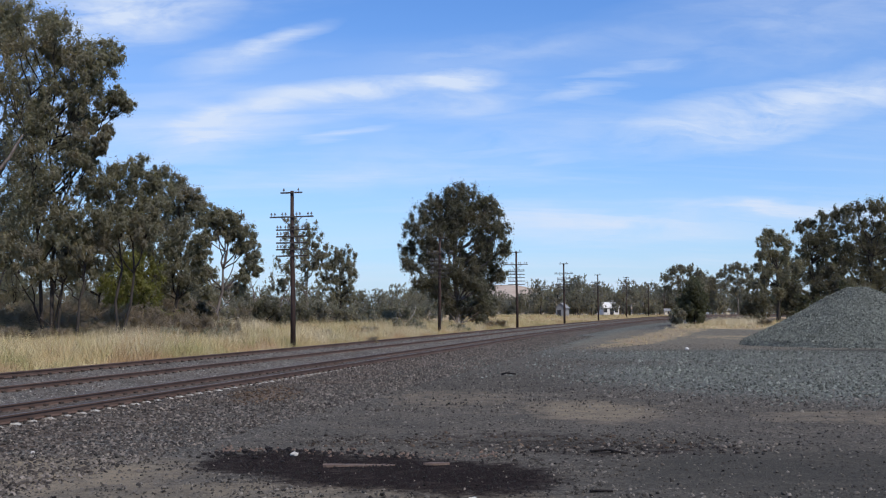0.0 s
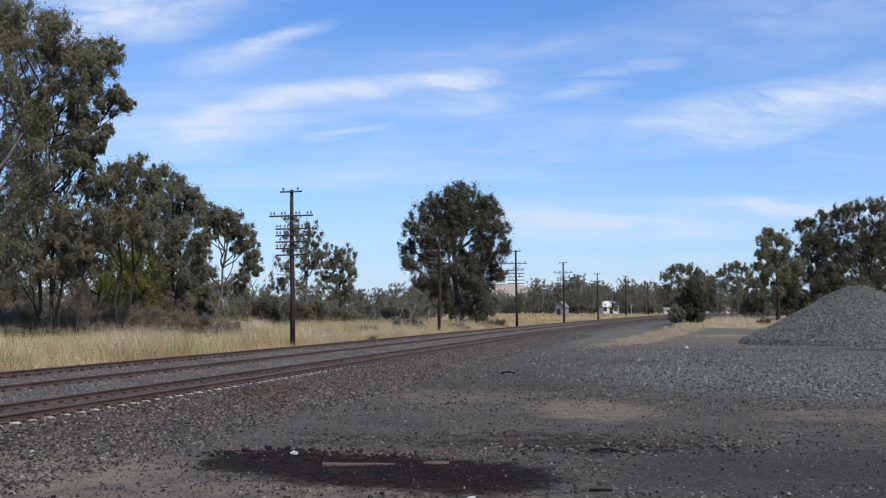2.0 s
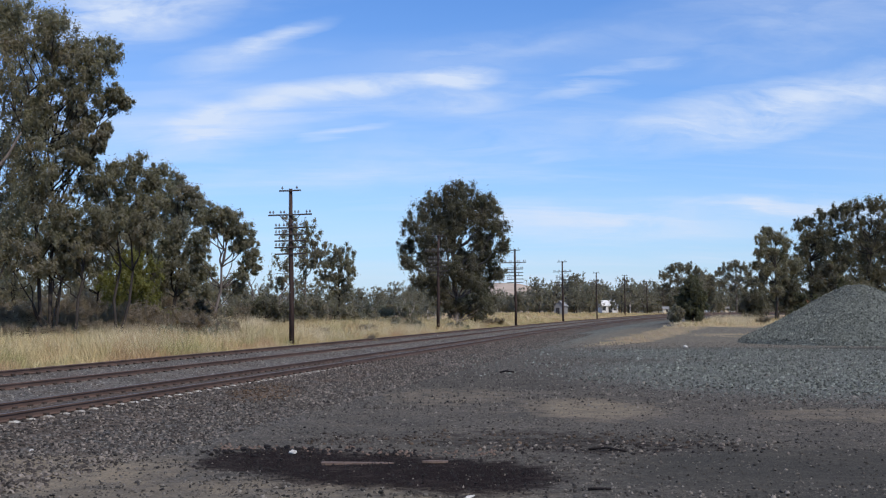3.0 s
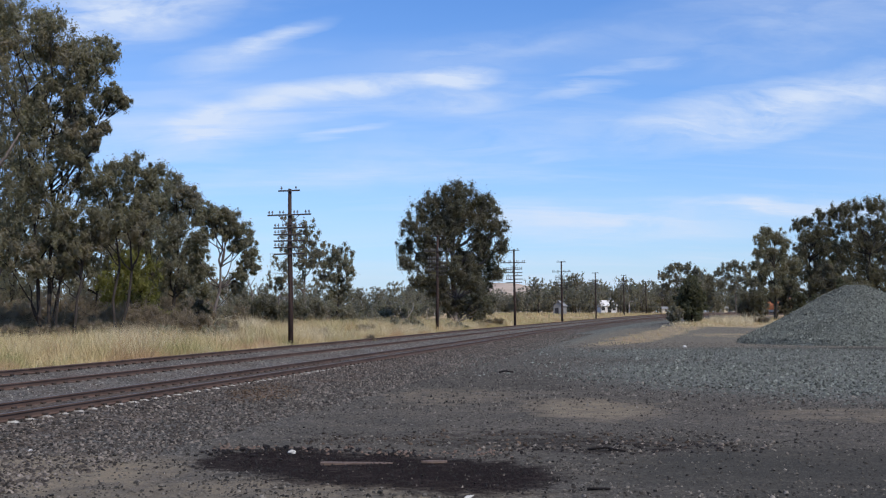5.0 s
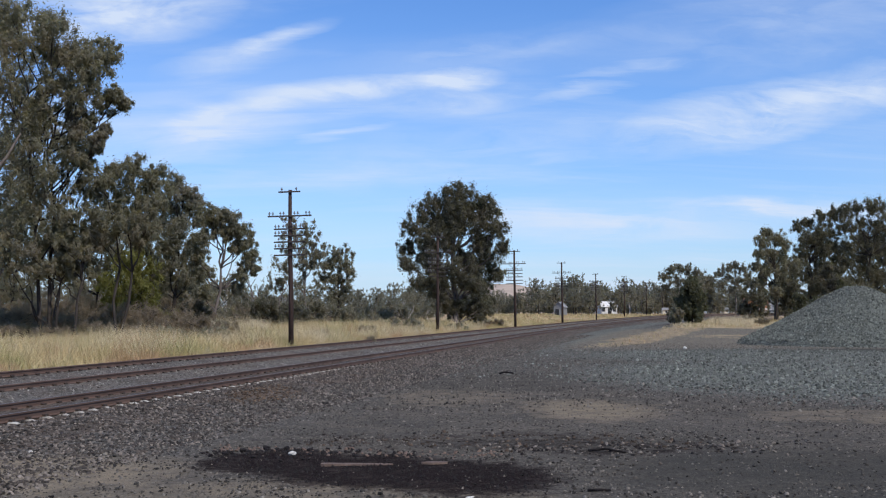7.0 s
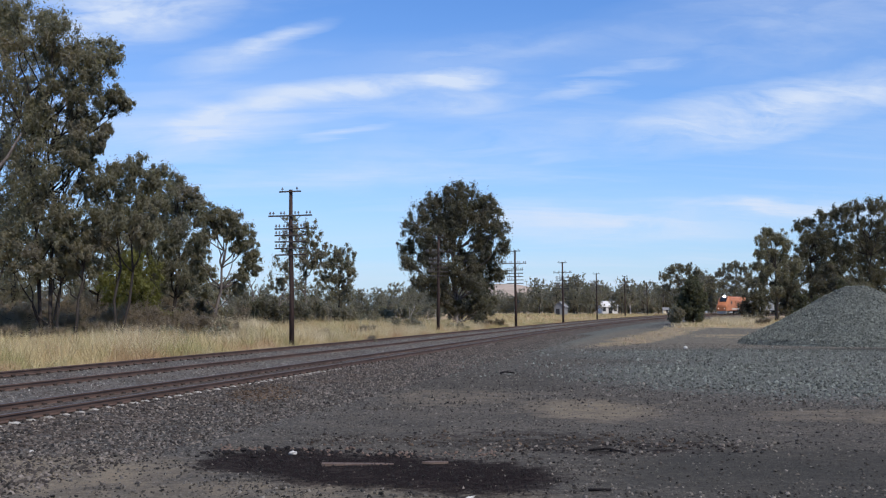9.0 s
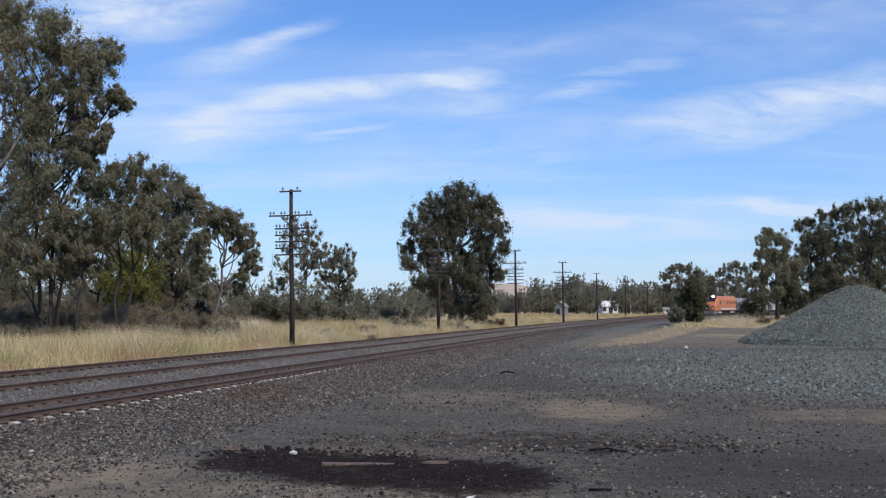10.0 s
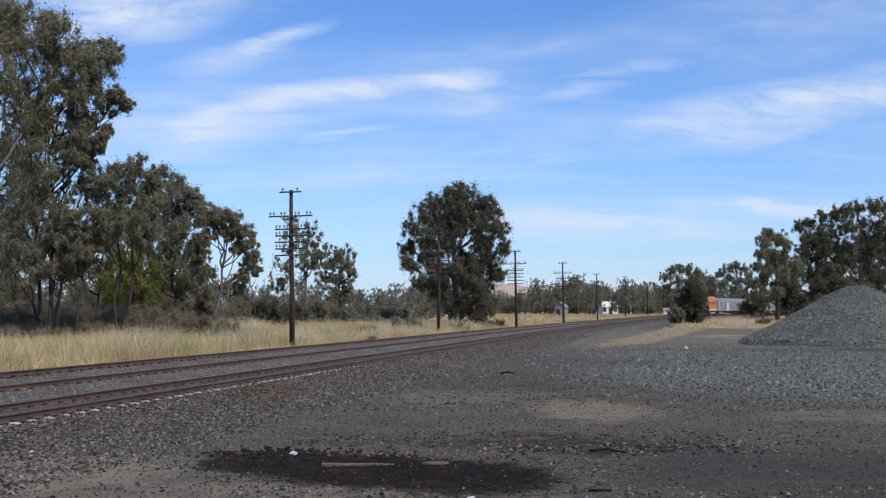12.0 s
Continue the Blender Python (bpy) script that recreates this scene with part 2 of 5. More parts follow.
M_RUSTSTONE = stone_material("rust-stained stones", (0.02, 0.014, 0.01), (0.062, 0.042, 0.028), (0.125, 0.088, 0.06))
M_CLOD = stone_material("brown clods", (0.014, 0.011, 0.009), (0.048, 0.036, 0.028), (0.092, 0.068, 0.052))
M_STONE_ONE = stone_material("single stones", (0.018, 0.017, 0.016), (0.055, 0.051, 0.046), (0.12, 0.11, 0.097), True)
M_FRESH = stone_material("crushed rock", (0.028, 0.031, 0.029), (0.104, 0.113, 0.102), (0.165, 0.178, 0.161))
M_RUST = plain("rusty rail side", (0.060, 0.037, 0.029), (0.098, 0.062, 0.048), 1.2, 0.8, 0.0, 0.3, 0.004, fine=30)
M_HEAD = plain("worn rail head", (0.075, 0.066, 0.062), (0.125, 0.112, 0.106), 1.0, 0.55, 0.3, 0.1, 0.002, stretch=(1, 1, 1))
M_DULLHEAD = plain("dull rail head", (0.10, 0.066, 0.054), (0.15, 0.106, 0.088), 1.0, 0.7, 0.15, 0.2, 0.002)


def sleeper_material():
    n = Nodes("weathered concrete")
    col = n.mix(n.ramp(n.noise(4, 5, 0.65), (0.35, 0.0), (0.65, 1.0)), (0.26, 0.245, 0.222), (0.44, 0.42, 0.385))
    col = n.mix(n.ramp(n.piece(), (0.1, 0.5), (0.5, 0.0)), col, (0.2, 0.175, 0.15))
    return n.finish(col, 0.9, 0.0, n.noise(40, 3), 0.4, 0.01)


M_SLEEPER = sleeper_material()
M_TIMBER = plain("old sleeper timber", (0.10, 0.075, 0.06), (0.17, 0.13, 0.10), 4, 0.9, 0, 0.5, 0.01)
M_CLIP = plain("dark steel clip", (0.03, 0.025, 0.022), (0.06, 0.04, 0.03), 8, 0.7, 0.2)
M_POLE = plain("creosoted pole", (0.020, 0.012, 0.010), (0.050, 0.030, 0.025), 2.5, 0.85, 0, 0.5, 0.01, stretch=(6, 6, 0.6))
M_ARM = plain("weathered crossarm", (0.035, 0.03, 0.029), (0.075, 0.064, 0.06), 4, 0.85)
M_PORCELAIN = plain("grimy insulator", (0.09, 0.09, 0.10), (0.16, 0.16, 0.17), 9, 0.3)
M_IRON = plain("iron brace", (0.05, 0.05, 0.055), (0.09, 0.085, 0.08), 6, 0.6, 0.5)
M_BARK = plain("grey gum bark", (0.085, 0.07, 0.062), (0.22, 0.185, 0.165), 1.3, 0.9, 0, 0.5, 0.03, stretch=(3, 3, 0.5))
M_PALEBARK = plain("pale gum bark", (0.40, 0.35, 0.32), (0.66, 0.60, 0.55), 1.0, 0.85, 0, 0.4, 0.02, stretch=(2, 2, 0.5))
M_MIDBARK = plain("brown gum bark", (0.05, 0.041, 0.037), (0.15, 0.125, 0.112), 1.3, 0.9, 0, 0.5, 0.03, stretch=(3, 3, 0.5))
M_DARKBARK = plain("dark bark", (0.018, 0.015, 0.013), (0.048, 0.039, 0.034), 1.6, 0.9, 0, 0.6, 0.03, stretch=(4, 4, 0.6))
M_LEAF = leaf_material("gum leaves", (0.206, 0.198, 0.154), (0.300, 0.288, 0.226), (0.310, 0.242, 0.198), 0.75)
M_LEAFDEEP = leaf_material("dark gum leaves", (0.134, 0.130, 0.104), (0.200, 0.192, 0.154), (0.208, 0.160, 0.134), 0.75)
M_LEAFGREY = leaf_material("grey gum leaves", (0.214, 0.206, 0.172), (0.308, 0.294, 0.246), (0.320, 0.252, 0.212), 0.75)
# leaf colour of far trees, paled and greyed to paint in distance haze
M_LEAFFAR = leaf_material("hazed far foliage", (0.205, 0.202, 0.182), (0.285, 0.275, 0.246), (0.290, 0.238, 0.208), 0.8)
M_LEAFLIME = leaf_material("bright shrub leaves", (0.180, 0.184, 0.062), (0.270, 0.270, 0.100), (0.245, 0.212, 0.095))
M_LEAFGREEN = leaf_material("green shrub leaves", (0.094, 0.098, 0.066), (0.146, 0.151, 0.102), (0.136, 0.124, 0.09))
M_SCRUB = leaf_material("grey scrub twigs", (0.225, 0.186, 0.157), (0.325, 0.270, 0.228), (0.35, 0.285, 0.222), 0.9)


def grass_material():
    n = Nodes("dry grass blades")
    col = n.mix(n.island(), (0.40, 0.32, 0.165), (0.49, 0.40, 0.22))
    green = n.ramp(n.noise(0.42, 4, 0.6, 0.6, False, (1.0, 0.3, 0.4)), (0.45, 0.0), (0.56, 0.9))
    col = n.mix(green, col, n.mix(n.island(), (0.22, 0.22, 0.09), (0.31, 0.295, 0.13)))
    pale = n.ramp(n.noise(0.6, 4, 0.6, 0.4, False, (1.0, 0.35, 0.4)), (0.55, 0.0), (0.66, 0.7))
    col = n.mix(pale, col, n.mix(n.island(), (0.49, 0.41, 0.26), (0.58, 0.49, 0.33)))
    tuft = n.ramp(n.noise(1.5, 4, 0.7), (0.5, 0.0), (0.64, 0.7))
    col = n.mix(tuft, col, n.mix(n.island(), (0.24, 0.165, 0.085), (0.36, 0.27, 0.15)))
    rust = n.ramp(n.noise(0.45, 3, 0.5, 0.5, False, (1.0, 0.3, 0.4)), (0.52, 0.0), (0.63, 0.75))
    col = n.mix(rust, col, (0.36, 0.225, 0.13))
    return n.finish(col, 0.7)


M_GRASS = grass_material()
M_PLUME = plain("pale seed heads", (0.42, 0.35, 0.22), (0.54, 0.46, 0.31), 0.6, 0.8)
M_PLANK = plain("weathered board", (0.085, 0.058, 0.046), (0.14, 0.1, 0.08), 5, 0.85, 0, 0.4, 0.01)
M_BURNT = plain("burnt timber", (0.006, 0.005, 0.005), (0.02, 0.016, 0.016), 12, 1.0, 0, 0.8, 0.02)
M_WHITESTONE = plain("pale stone", (0.36, 0.345, 0.32), (0.52, 0.50, 0.47), 12, 0.8)
M_HILL = plain("dry hillside", (0.30, 0.24, 0.19), (0.39, 0.315, 0.255), 0.01, 0.95, 0, 0, 0.01, fine=0.06)
M_IRONSHEET = plain("weathered sheet iron", (0.16, 0.16, 0.16), (0.24, 0.24, 0.24), 1.5, 0.6, 0.1)
M_WHITEPAINT = plain("white paint", (0.50, 0.49, 0.48), (0.62, 0.61, 0.60), 1.5, 0.6)
M_CREAM = plain("cream weatherboard", (0.62, 0.55, 0.42), (0.74, 0.67, 0.54), 1.5, 0.7)
M_DARK = plain("dark opening", (0.02, 0.02, 0.022), (0.035, 0.035, 0.04), 2, 0.5)
M_ORANGE = plain("faded orange paint", (0.35, 0.122, 0.05), (0.43, 0.165, 0.075), 0.8, 0.5, 0, 0.1, 0.005, True)
M_SILVER = plain("ribbed stainless steel", (0.19, 0.19, 0.195), (0.27, 0.27, 0.27), 0.7, 0.55, 0.3, 0.2, 0.005, True)
M_SKIRT = plain("pale grey running gear", (0.42, 0.40, 0.37), (0.52, 0.50, 0.46), 1.5, 0.7, 0, 0.2, 0.01, True)
M_UNDER = plain("grimy underframe", (0.035, 0.032, 0.03), (0.07, 0.062, 0.055), 2, 0.8, 0, 0.3, 0.01, True)
M_GRILLE = plain("rust-stained grille", (0.19, 0.075, 0.042), (0.26, 0.10, 0.055), 3, 0.7, 0, 0.3, 0.01, True)
M_GLASS = plain("tinted train glass", (0.015, 0.018, 0.022), (0.03, 0.033, 0.04), 1, 0.12, 0, 0, 0.01, True)


def lamp_material(name, color, power):
    n = Nodes(name)
    n.put(n.bsdf.inputs["Base Color"], color)
    n.put(n.bsdf.inputs["Emission Color"], color)
    n.put(n.bsdf.inputs["Emission Strength"], power)
    return n.mat


M_BEAM = lamp_material("lit headlight", (1.0, 0.98, 0.95), 24.0)


# ---- mesh building ----
class Shape:
    """Collects vertices and faces for one mesh."""

    def __init__(self):
        self.v, self.f, self.slot = [], [], []

    def add(self, verts, faces, slot=0):
        k = len(self.v)
        self.v.extend(tuple(p) for p in verts)
        self.f.extend(tuple(i + k for i in q) for q in faces)
        self.slot.extend([slot] * len(faces))
        return self

    def box(self, c, size, m=None, bevel=0.0, slot=0):
        """A box with its long edges cut back by bevel."""
        bm = bmesh.new()
        bmesh.ops.create_cube(bm, size=1.0)
        bmesh.ops.scale(bm, vec=size, verts=bm.verts)
        if bevel:
            bmesh.ops.bevel(bm, geom=list(bm.edges), offset=bevel, segments=1, affect="EDGES")
        bmesh.ops.translate(bm, vec=c, verts=bm.verts)
        if m is not None:
            bmesh.ops.transform(bm, matrix=m, verts=bm.verts)
        bm.verts.index_update()
        self.add([p.co[:] for p in bm.verts], [[q.index for q in fc.verts] for fc in bm.faces], slot)
        bm.free()
        return self

    def tube(self, pts, radii, n=8, slot=0):
        pts = [Vector(p) for p in pts]
        verts, faces = [], []
        for i, p in enumerate(pts):
            d = (pts[min(i + 1, len(pts) - 1)] - pts[max(i - 1, 0)]).normalized()
            a = d.cross(Vector((0.31, 0.95, 0.05))).normalized()
            b = d.cross(a)
            for j in range(n):
                w = 2 * math.pi * j / n
                verts.append(p + (a * math.cos(w) + b * math.sin(w)) * radii[i])
        for i in range(len(pts) - 1):
            for j in range(n):
                k = (j + 1) % n
                faces.append((i * n + j, i * n + k, (i + 1) * n + k, (i + 1) * n + j))
        faces.append(tuple(range(n))[::-1])
        faces.append(tuple((len(pts) - 1) * n + j for j in range(n)))
        return self.add(verts, faces, slot)

    def sweep(self, rings, closed=True, slot=0):
        """Skin between equal rings of points."""
        n = len(rings[0])
        verts = [p for r in rings for p in r]
        faces = []
        for i in range(len(rings) - 1):
            for j in range(n if closed else n - 1):
                k = (j + 1) % n
                faces.append((i * n + j, i * n + k, (i + 1) * n + k, (i + 1) * n + j))
        if closed:
            faces += [tuple(range(n))[::-1], tuple((len(rings) - 1) * n + j for j in range(n))]
        return self.add(verts, faces, slot)

    def mesh(self, name, mats, smooth=False):
        me = bpy.data.meshes.new(name)
        me.from_pydata(self.v, [], self.f)
        for mt in mats if isinstance(mats, (list, tuple)) else [mats]:
            me.materials.append(mt)
        if any(self.slot):
            me.polygons.foreach_set("material_index", self.slot)
        if smooth:
            me.polygons.foreach_set("use_smooth", [True] * len(me.polygons))
        me.update()
        return me


def part(name, shape, mats, parent, label="", smooth=False, at=None, kind=""):
    """Links a shape as one mesh object under a thing or a part."""
    me = shape.mesh(name, mats, smooth) if isinstance(shape, Shape) else shape
    ob = new(name, me)
    ob.parent = parent
    if at is not None:
        ob.matrix_basis = at
    return tagged(ob, label, kind=kind)


def thing(name, m, label, category, group="", kind=""):
    ob = new(name)
    ob.matrix_basis = m
    return tagged(ob, label, category, group, kind)


def fast_mesh(name, co, faces_n, idx, mats):
    """A large mesh from arrays: points, corners a face, corner indices."""
    me = bpy.data.meshes.new(name)
    nf = len(idx) // faces_n
    me.vertices.add(len(co))
    me.vertices.foreach_set("co", np.asarray(co, dtype=np.float32).ravel())
    me.loops.add(len(idx))
    me.loops.foreach_set("vertex_index", np.asarray(idx, dtype=np.int32))
    me.polygons.add(nf)
    me.polygons.foreach_set("loop_start", np.arange(0, nf * faces_n, faces_n, dtype=np.int32))
    for mt in mats if isinstance(mats, (list, tuple)) else [mats]:
        me.materials.append(mt)
    me.update(calc_edges=True)
    me.validate()
    return me


# ---- the line of the railway, and the lie of the land ----
SIN, COS = 0.1974, 0.9803
TY = np.arange(-60.0, 700.0, 0.5)
TSLOPE = np.interp(TY, [95, 222, 255, 420], [0.2013, 0.295, 0.62, 0.66])
TX = np.cumsum(TSLOPE) * 0.5
TX += (0.2013 * 60 - 13.70) - np.interp(60.0, TY, TX)
TZ = np.interp(TY, [80, 150, 200, 228, 245, 265, 300, 420], [0.35, 0.46, 0.73, 0.9, 1.2, 1.7, 1.9, 2.15])
TZ = np.convolve(np.pad(TZ, 30, mode="edge"), np.ones(61) / 61, mode="valid")
TS = np.concatenate([[0], np.cumsum(np.hypot(np.diff(TX), np.diff(TY)))])


def rail_point(s, side=0.0, up=0.0):
    """A point of the near track's centre line, s metres along; side: to its left, up: over the rail head."""
    y = np.interp(s, TS, TY)
    sl = np.interp(y, TY, TSLOPE)
    h = math.hypot(1, sl)
    return Vector((np.interp(s, TS, TX) - side / h, y + side * sl / h, np.interp(s, TS, TZ) + up))


def s_of_y(y):
    return float(np.interp(y, TY, TS))


def smooth_step(v, a, b):
    w = np.clip((v - a) / (b - a), 0, 1)
    return w * w * (3 - 2 * w)


def lateral(x, y):
    """Metres to the left of the near track's centre line."""
    sl = np.interp(y, TY, TSLOPE)
    return (np.interp(y, TY, TX) - x) / np.hypot(1, sl)


def wave(x, y, k, seed=0.0):
    """Cheap smooth unevenness from -1 to 1."""
    return (np.sin(x * k + 1.3 * seed) * np.cos(y * k * 1.17 + 2.1 * seed) + np.sin(x * k * 2.3 + y * k * 1.9 + seed) * 0.5 + np.sin(x * k * 0.7 - y * k * 2.9 + 3 * seed) * 0.4) / 1.9


def land(x, y):
    """Height of the ground."""
    z = np.interp(y, [80, 150, 200, 228, 245, 265, 300, 420, 600, 900], [0.0, 0.07, 0.32, 0.47, 0.75, 1.2, 1.42, 1.75, 2.25, 2.3])
    lt = lateral(x, y)
    far = smooth_step(y, 150, 240)
    z = z + 0.36 * smooth_step(lt, 6.0, 8.5) * (1 - 0.4 * far)
    z = z + smooth_step(-lt, 6, 14) * 0.32 * smooth_step(y, 110, 180) * (1 - smooth_step(y, 300, 420))
    z = z + (0.02 * wave(x, y, 1.7) + 0.025 * wave(x, y, 0.5, 2)) * (1 - smooth_step(y, 200, 400))
    return z


# ---- ground ----
def blob(x, y, cx, cy, rx, ry, turn=0.0):
    """1 inside an ellipse, falling to 0 at twice its size."""
    c, s = math.cos(radians(turn)), math.sin(radians(turn))
    u, w = (x - cx) * c + (y - cy) * s, -(x - cx) * s + (y - cy) * c
    return np.clip(2 - np.sqrt((u / rx) ** 2 + (w / ry) ** 2), 0, 1)


def straw_mask(x, y):
    lt = lateral(x, y)
    m = smooth_step(lt, 6.2, 7.4)
    mid = np.interp(y, [72, 96, 150, 170], [8.0, 10.3, 13.3, 14]) + 0.8 * wave(x, y, 0.25, 1)
    half = np.interp(y, [72, 100, 150], [1.3, 3.0, 3.8])
    strip = (1 - smooth_step(np.abs(-lt - mid), half * 0.5, half * 1.2)) * smooth_step(y, 68, 84) * (1 - smooth_step(y, 165, 185))
    verge = smooth_step(y + 7 * wave(x, y, 0.16, 3), 142, 168) * smooth_step(-lt, 9.5, 13.5)
    tuft = 0.62 * blob(x, y, 30, 112, 5, 9) * (0.6 + 0.4 * wave(x, y, 0.5, 2))
    return np.maximum.reduce([m, strip * 0.5, verge * 0.9, tuft])


def stony_mask(x, y):
    return np.maximum.reduce([crushed_mask(x, y), 0.8 * smooth_step(lateral(x, y), -6.5, -4.0), 0.75 * smooth_step(y, 60, 75) * smooth_step(-lateral(x, y), 3, 4)])


def crushed_mask(x, y):
    """Where fresh crushed rock has been spread."""
    m = np.maximum(blob(x, y, 15, 43, 6.5, 9), blob(x, y, 23, 63, 11, 7.5))
    return np.maximum(m, 0.3 * blob(x, y, 5, 52, 4, 8))


def bluestone_mask(x, y):
    """Fresh rock, also thrown along the foot of the line."""
    lt = -lateral(x, y)
    foot = smooth_step(y, 55, 75) * smooth_step(lt, 2.8, 3.4) * (1 - smooth_step(lt, 5.5, 9))
    road = 0.5 * smooth_step(y, 62, 74) * smooth_step(lt, 3, 4) * (1 - smooth_step(y, 170, 200))
    return np.maximum.reduce([crushed_mask(x, y), 0.8 * foot, road])


def pale_mask(x, y):
    return np.maximum.reduce([0.75 * blob(x, y, 3.6, 27.8, 1.1, 2.0), 0.45 * blob(x, y, 9.0, 26.0, 1.5, 1.2), 0.8 * blob(x, y, -6.0, 16.6, 1.6, 1.5),
                              0.45 * blob(x, y, 0.3, 32.0, 1.4, 2.2), 0.55 * blob(x, y, -2.4, 14.9, 2.5, 0.9),
                              0.5 * smooth_step(y, 66, 80) * smooth_step(-lateral(x, y), 4, 7) * (1 - smooth_step(y, 150, 170))])


def char_mask(x, y):
    return np.maximum.reduce([blob(x, y, -2.5, 18.1, 0.85, 1.0), blob(x, y, -1.2, 17.2, 1.0, 1.35), blob(x, y, 0.35, 16.4, 0.85, 1.25),
                              0.44 * blob(x, y, 1.3, 21.3, 1.5, 1.2), 0.46 * blob(x, y, 3.0, 19.8, 1.4, 0.8), 0.36 * blob(x, y, -1.2, 21.2, 1.4, 0.7)])


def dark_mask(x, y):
    # dark ground; the blobs at x 6.4 and 9.5 paint in foreground shade
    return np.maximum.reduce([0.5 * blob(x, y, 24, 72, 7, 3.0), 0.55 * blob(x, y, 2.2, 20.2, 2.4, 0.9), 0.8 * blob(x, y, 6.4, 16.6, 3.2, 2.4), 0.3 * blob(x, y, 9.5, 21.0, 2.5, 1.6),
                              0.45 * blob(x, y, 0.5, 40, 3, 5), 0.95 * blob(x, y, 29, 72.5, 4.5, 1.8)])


def grid(xs, ys):
    gx, gy = np.meshgrid(xs, ys)
    nx, ny = len(xs), len(ys)
    co = np.stack([gx.ravel(), gy.ravel(), land(gx.ravel(), gy.ravel())], 1)
    i, j = np.meshgrid(np.arange(nx - 1), np.arange(ny - 1))
    k = (j * nx + i).ravel()
    return co, np.stack([k, k + 1, k + nx + 1, k + nx], 1).ravel()


def make_ground():
    near = np.arange(-30, 34, 0.52)
    xs = np.concatenate([-np.geomspace(3800, 32, 46), near, np.arange(34.5, 60, 0.8), np.geomspace(61, 3800, 42)])
    ys = np.concatenate([-np.geomspace(3800, 42, 14), np.arange(-40, 12, 4), np.arange(12, 72, 0.5), np.arange(72, 150, 0.8), np.arange(150, 200, 2.0), np.arange(200, 420, 6), np.geomspace(425, 3900, 26)])
    co, idx = grid(xs, ys)
    me = fast_mesh("ground", co, 4, idx, M_GROUND)
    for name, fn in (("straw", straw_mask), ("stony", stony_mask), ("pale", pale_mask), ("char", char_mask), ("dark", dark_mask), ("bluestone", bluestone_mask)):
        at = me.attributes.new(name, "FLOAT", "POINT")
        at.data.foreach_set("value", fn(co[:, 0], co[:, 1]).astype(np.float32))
    me.polygons.foreach_set("use_smooth", [True] * len(me.polygons))
    tagged(new("ground", me), "grey gravel yard running into dry straw fields", "ground", kind="structure")


make_ground()


def rocks(name, px, py, pz, size, mat, label, rng, parent=None, chunky=False):
    """Many small angular stones in one mesh."""
    n = len(px)
    if chunky:
        base = np.array([(1, 0.9, -0.3), (-0.9, 1, -0.3), (-1, -0.9, -0.3), (0.9, -1, -0.3), (0.6, 0.5, 0.5), (-0.5, 0.7, 0.42), (-0.6, -0.5, 0.55), (0.5, -0.6, 0.4)], float) * 0.72
        tri = np.array([(4, 5, 6), (4, 6, 7), (0, 1, 5), (0, 5, 4), (1, 2, 6), (1, 6, 5), (2, 3, 7), (2, 7, 6), (3, 0, 4), (3, 4, 7)])
    else:
        base = np.array([(1, 0, -0.25), (0, 1, -0.25), (-1, 0, -0.25), (0, -1, -0.25), (0.2, 0.1, 0.75)], float)
        tri = np.array([(0, 1, 4), (1, 2, 4), (2, 3, 4), (3, 0, 4)])
    m = len(base)
    v = base[None] * rng.uniform(0.55, 1.25, (n, m, 3))
    v *= np.stack([rng.uniform(0.75, 1.45, n), rng.uniform(0.55, 1.0, n), rng.uniform(0.8, 1.5, n)], 1)[:, None, :]
    v[..., 2] += v[..., 0] * rng.uniform(-0.55, 0.55, n)[:, None]
    w = rng.uniform(0, 2 * math.pi, n)
    c, s = np.cos(w)[:, None], np.sin(w)[:, None]
    v = np.stack([v[..., 0] * c - v[..., 1] * s, v[..., 0] * s + v[..., 1] * c, v[..., 2]], -1)
    v *= (size * 0.5)[:, None, None]
    v += np.stack([px, py, pz + size * 0.12], 1)[:, None, :]
    idx = (tri[None] + (np.arange(n) * m)[:, None, None]).ravel()
    me = fast_mesh(name, v.reshape(-1, 3), 3, idx, mat)
    ob = new(name, me)
    if parent:
        ob.parent = parent
        return tagged(ob, label, kind="stuff")
    return tagged(ob, label, "gravel", kind="stuff")


# ---- railway ----
RAIL = [(-0.07, -0.16), (0.07, -0.16), (0.07, -0.148), (0.012, -0.125), (0.012, -0.045), (0.035, -0.035), (0.035, -0.004), (0.027, 0.0),
        (-0.027, 0.0), (-0.035, -0.004), (-0.035, -0.035), (-0.012, -0.045), (-0.012, -0.125), (-0.07, -0.148)]
STATIONS = np.concatenate([np.arange(s_of_y(2), s_of_y(90), 4.0), np.arange(s_of_y(90), s_of_y(440), 3.0)])


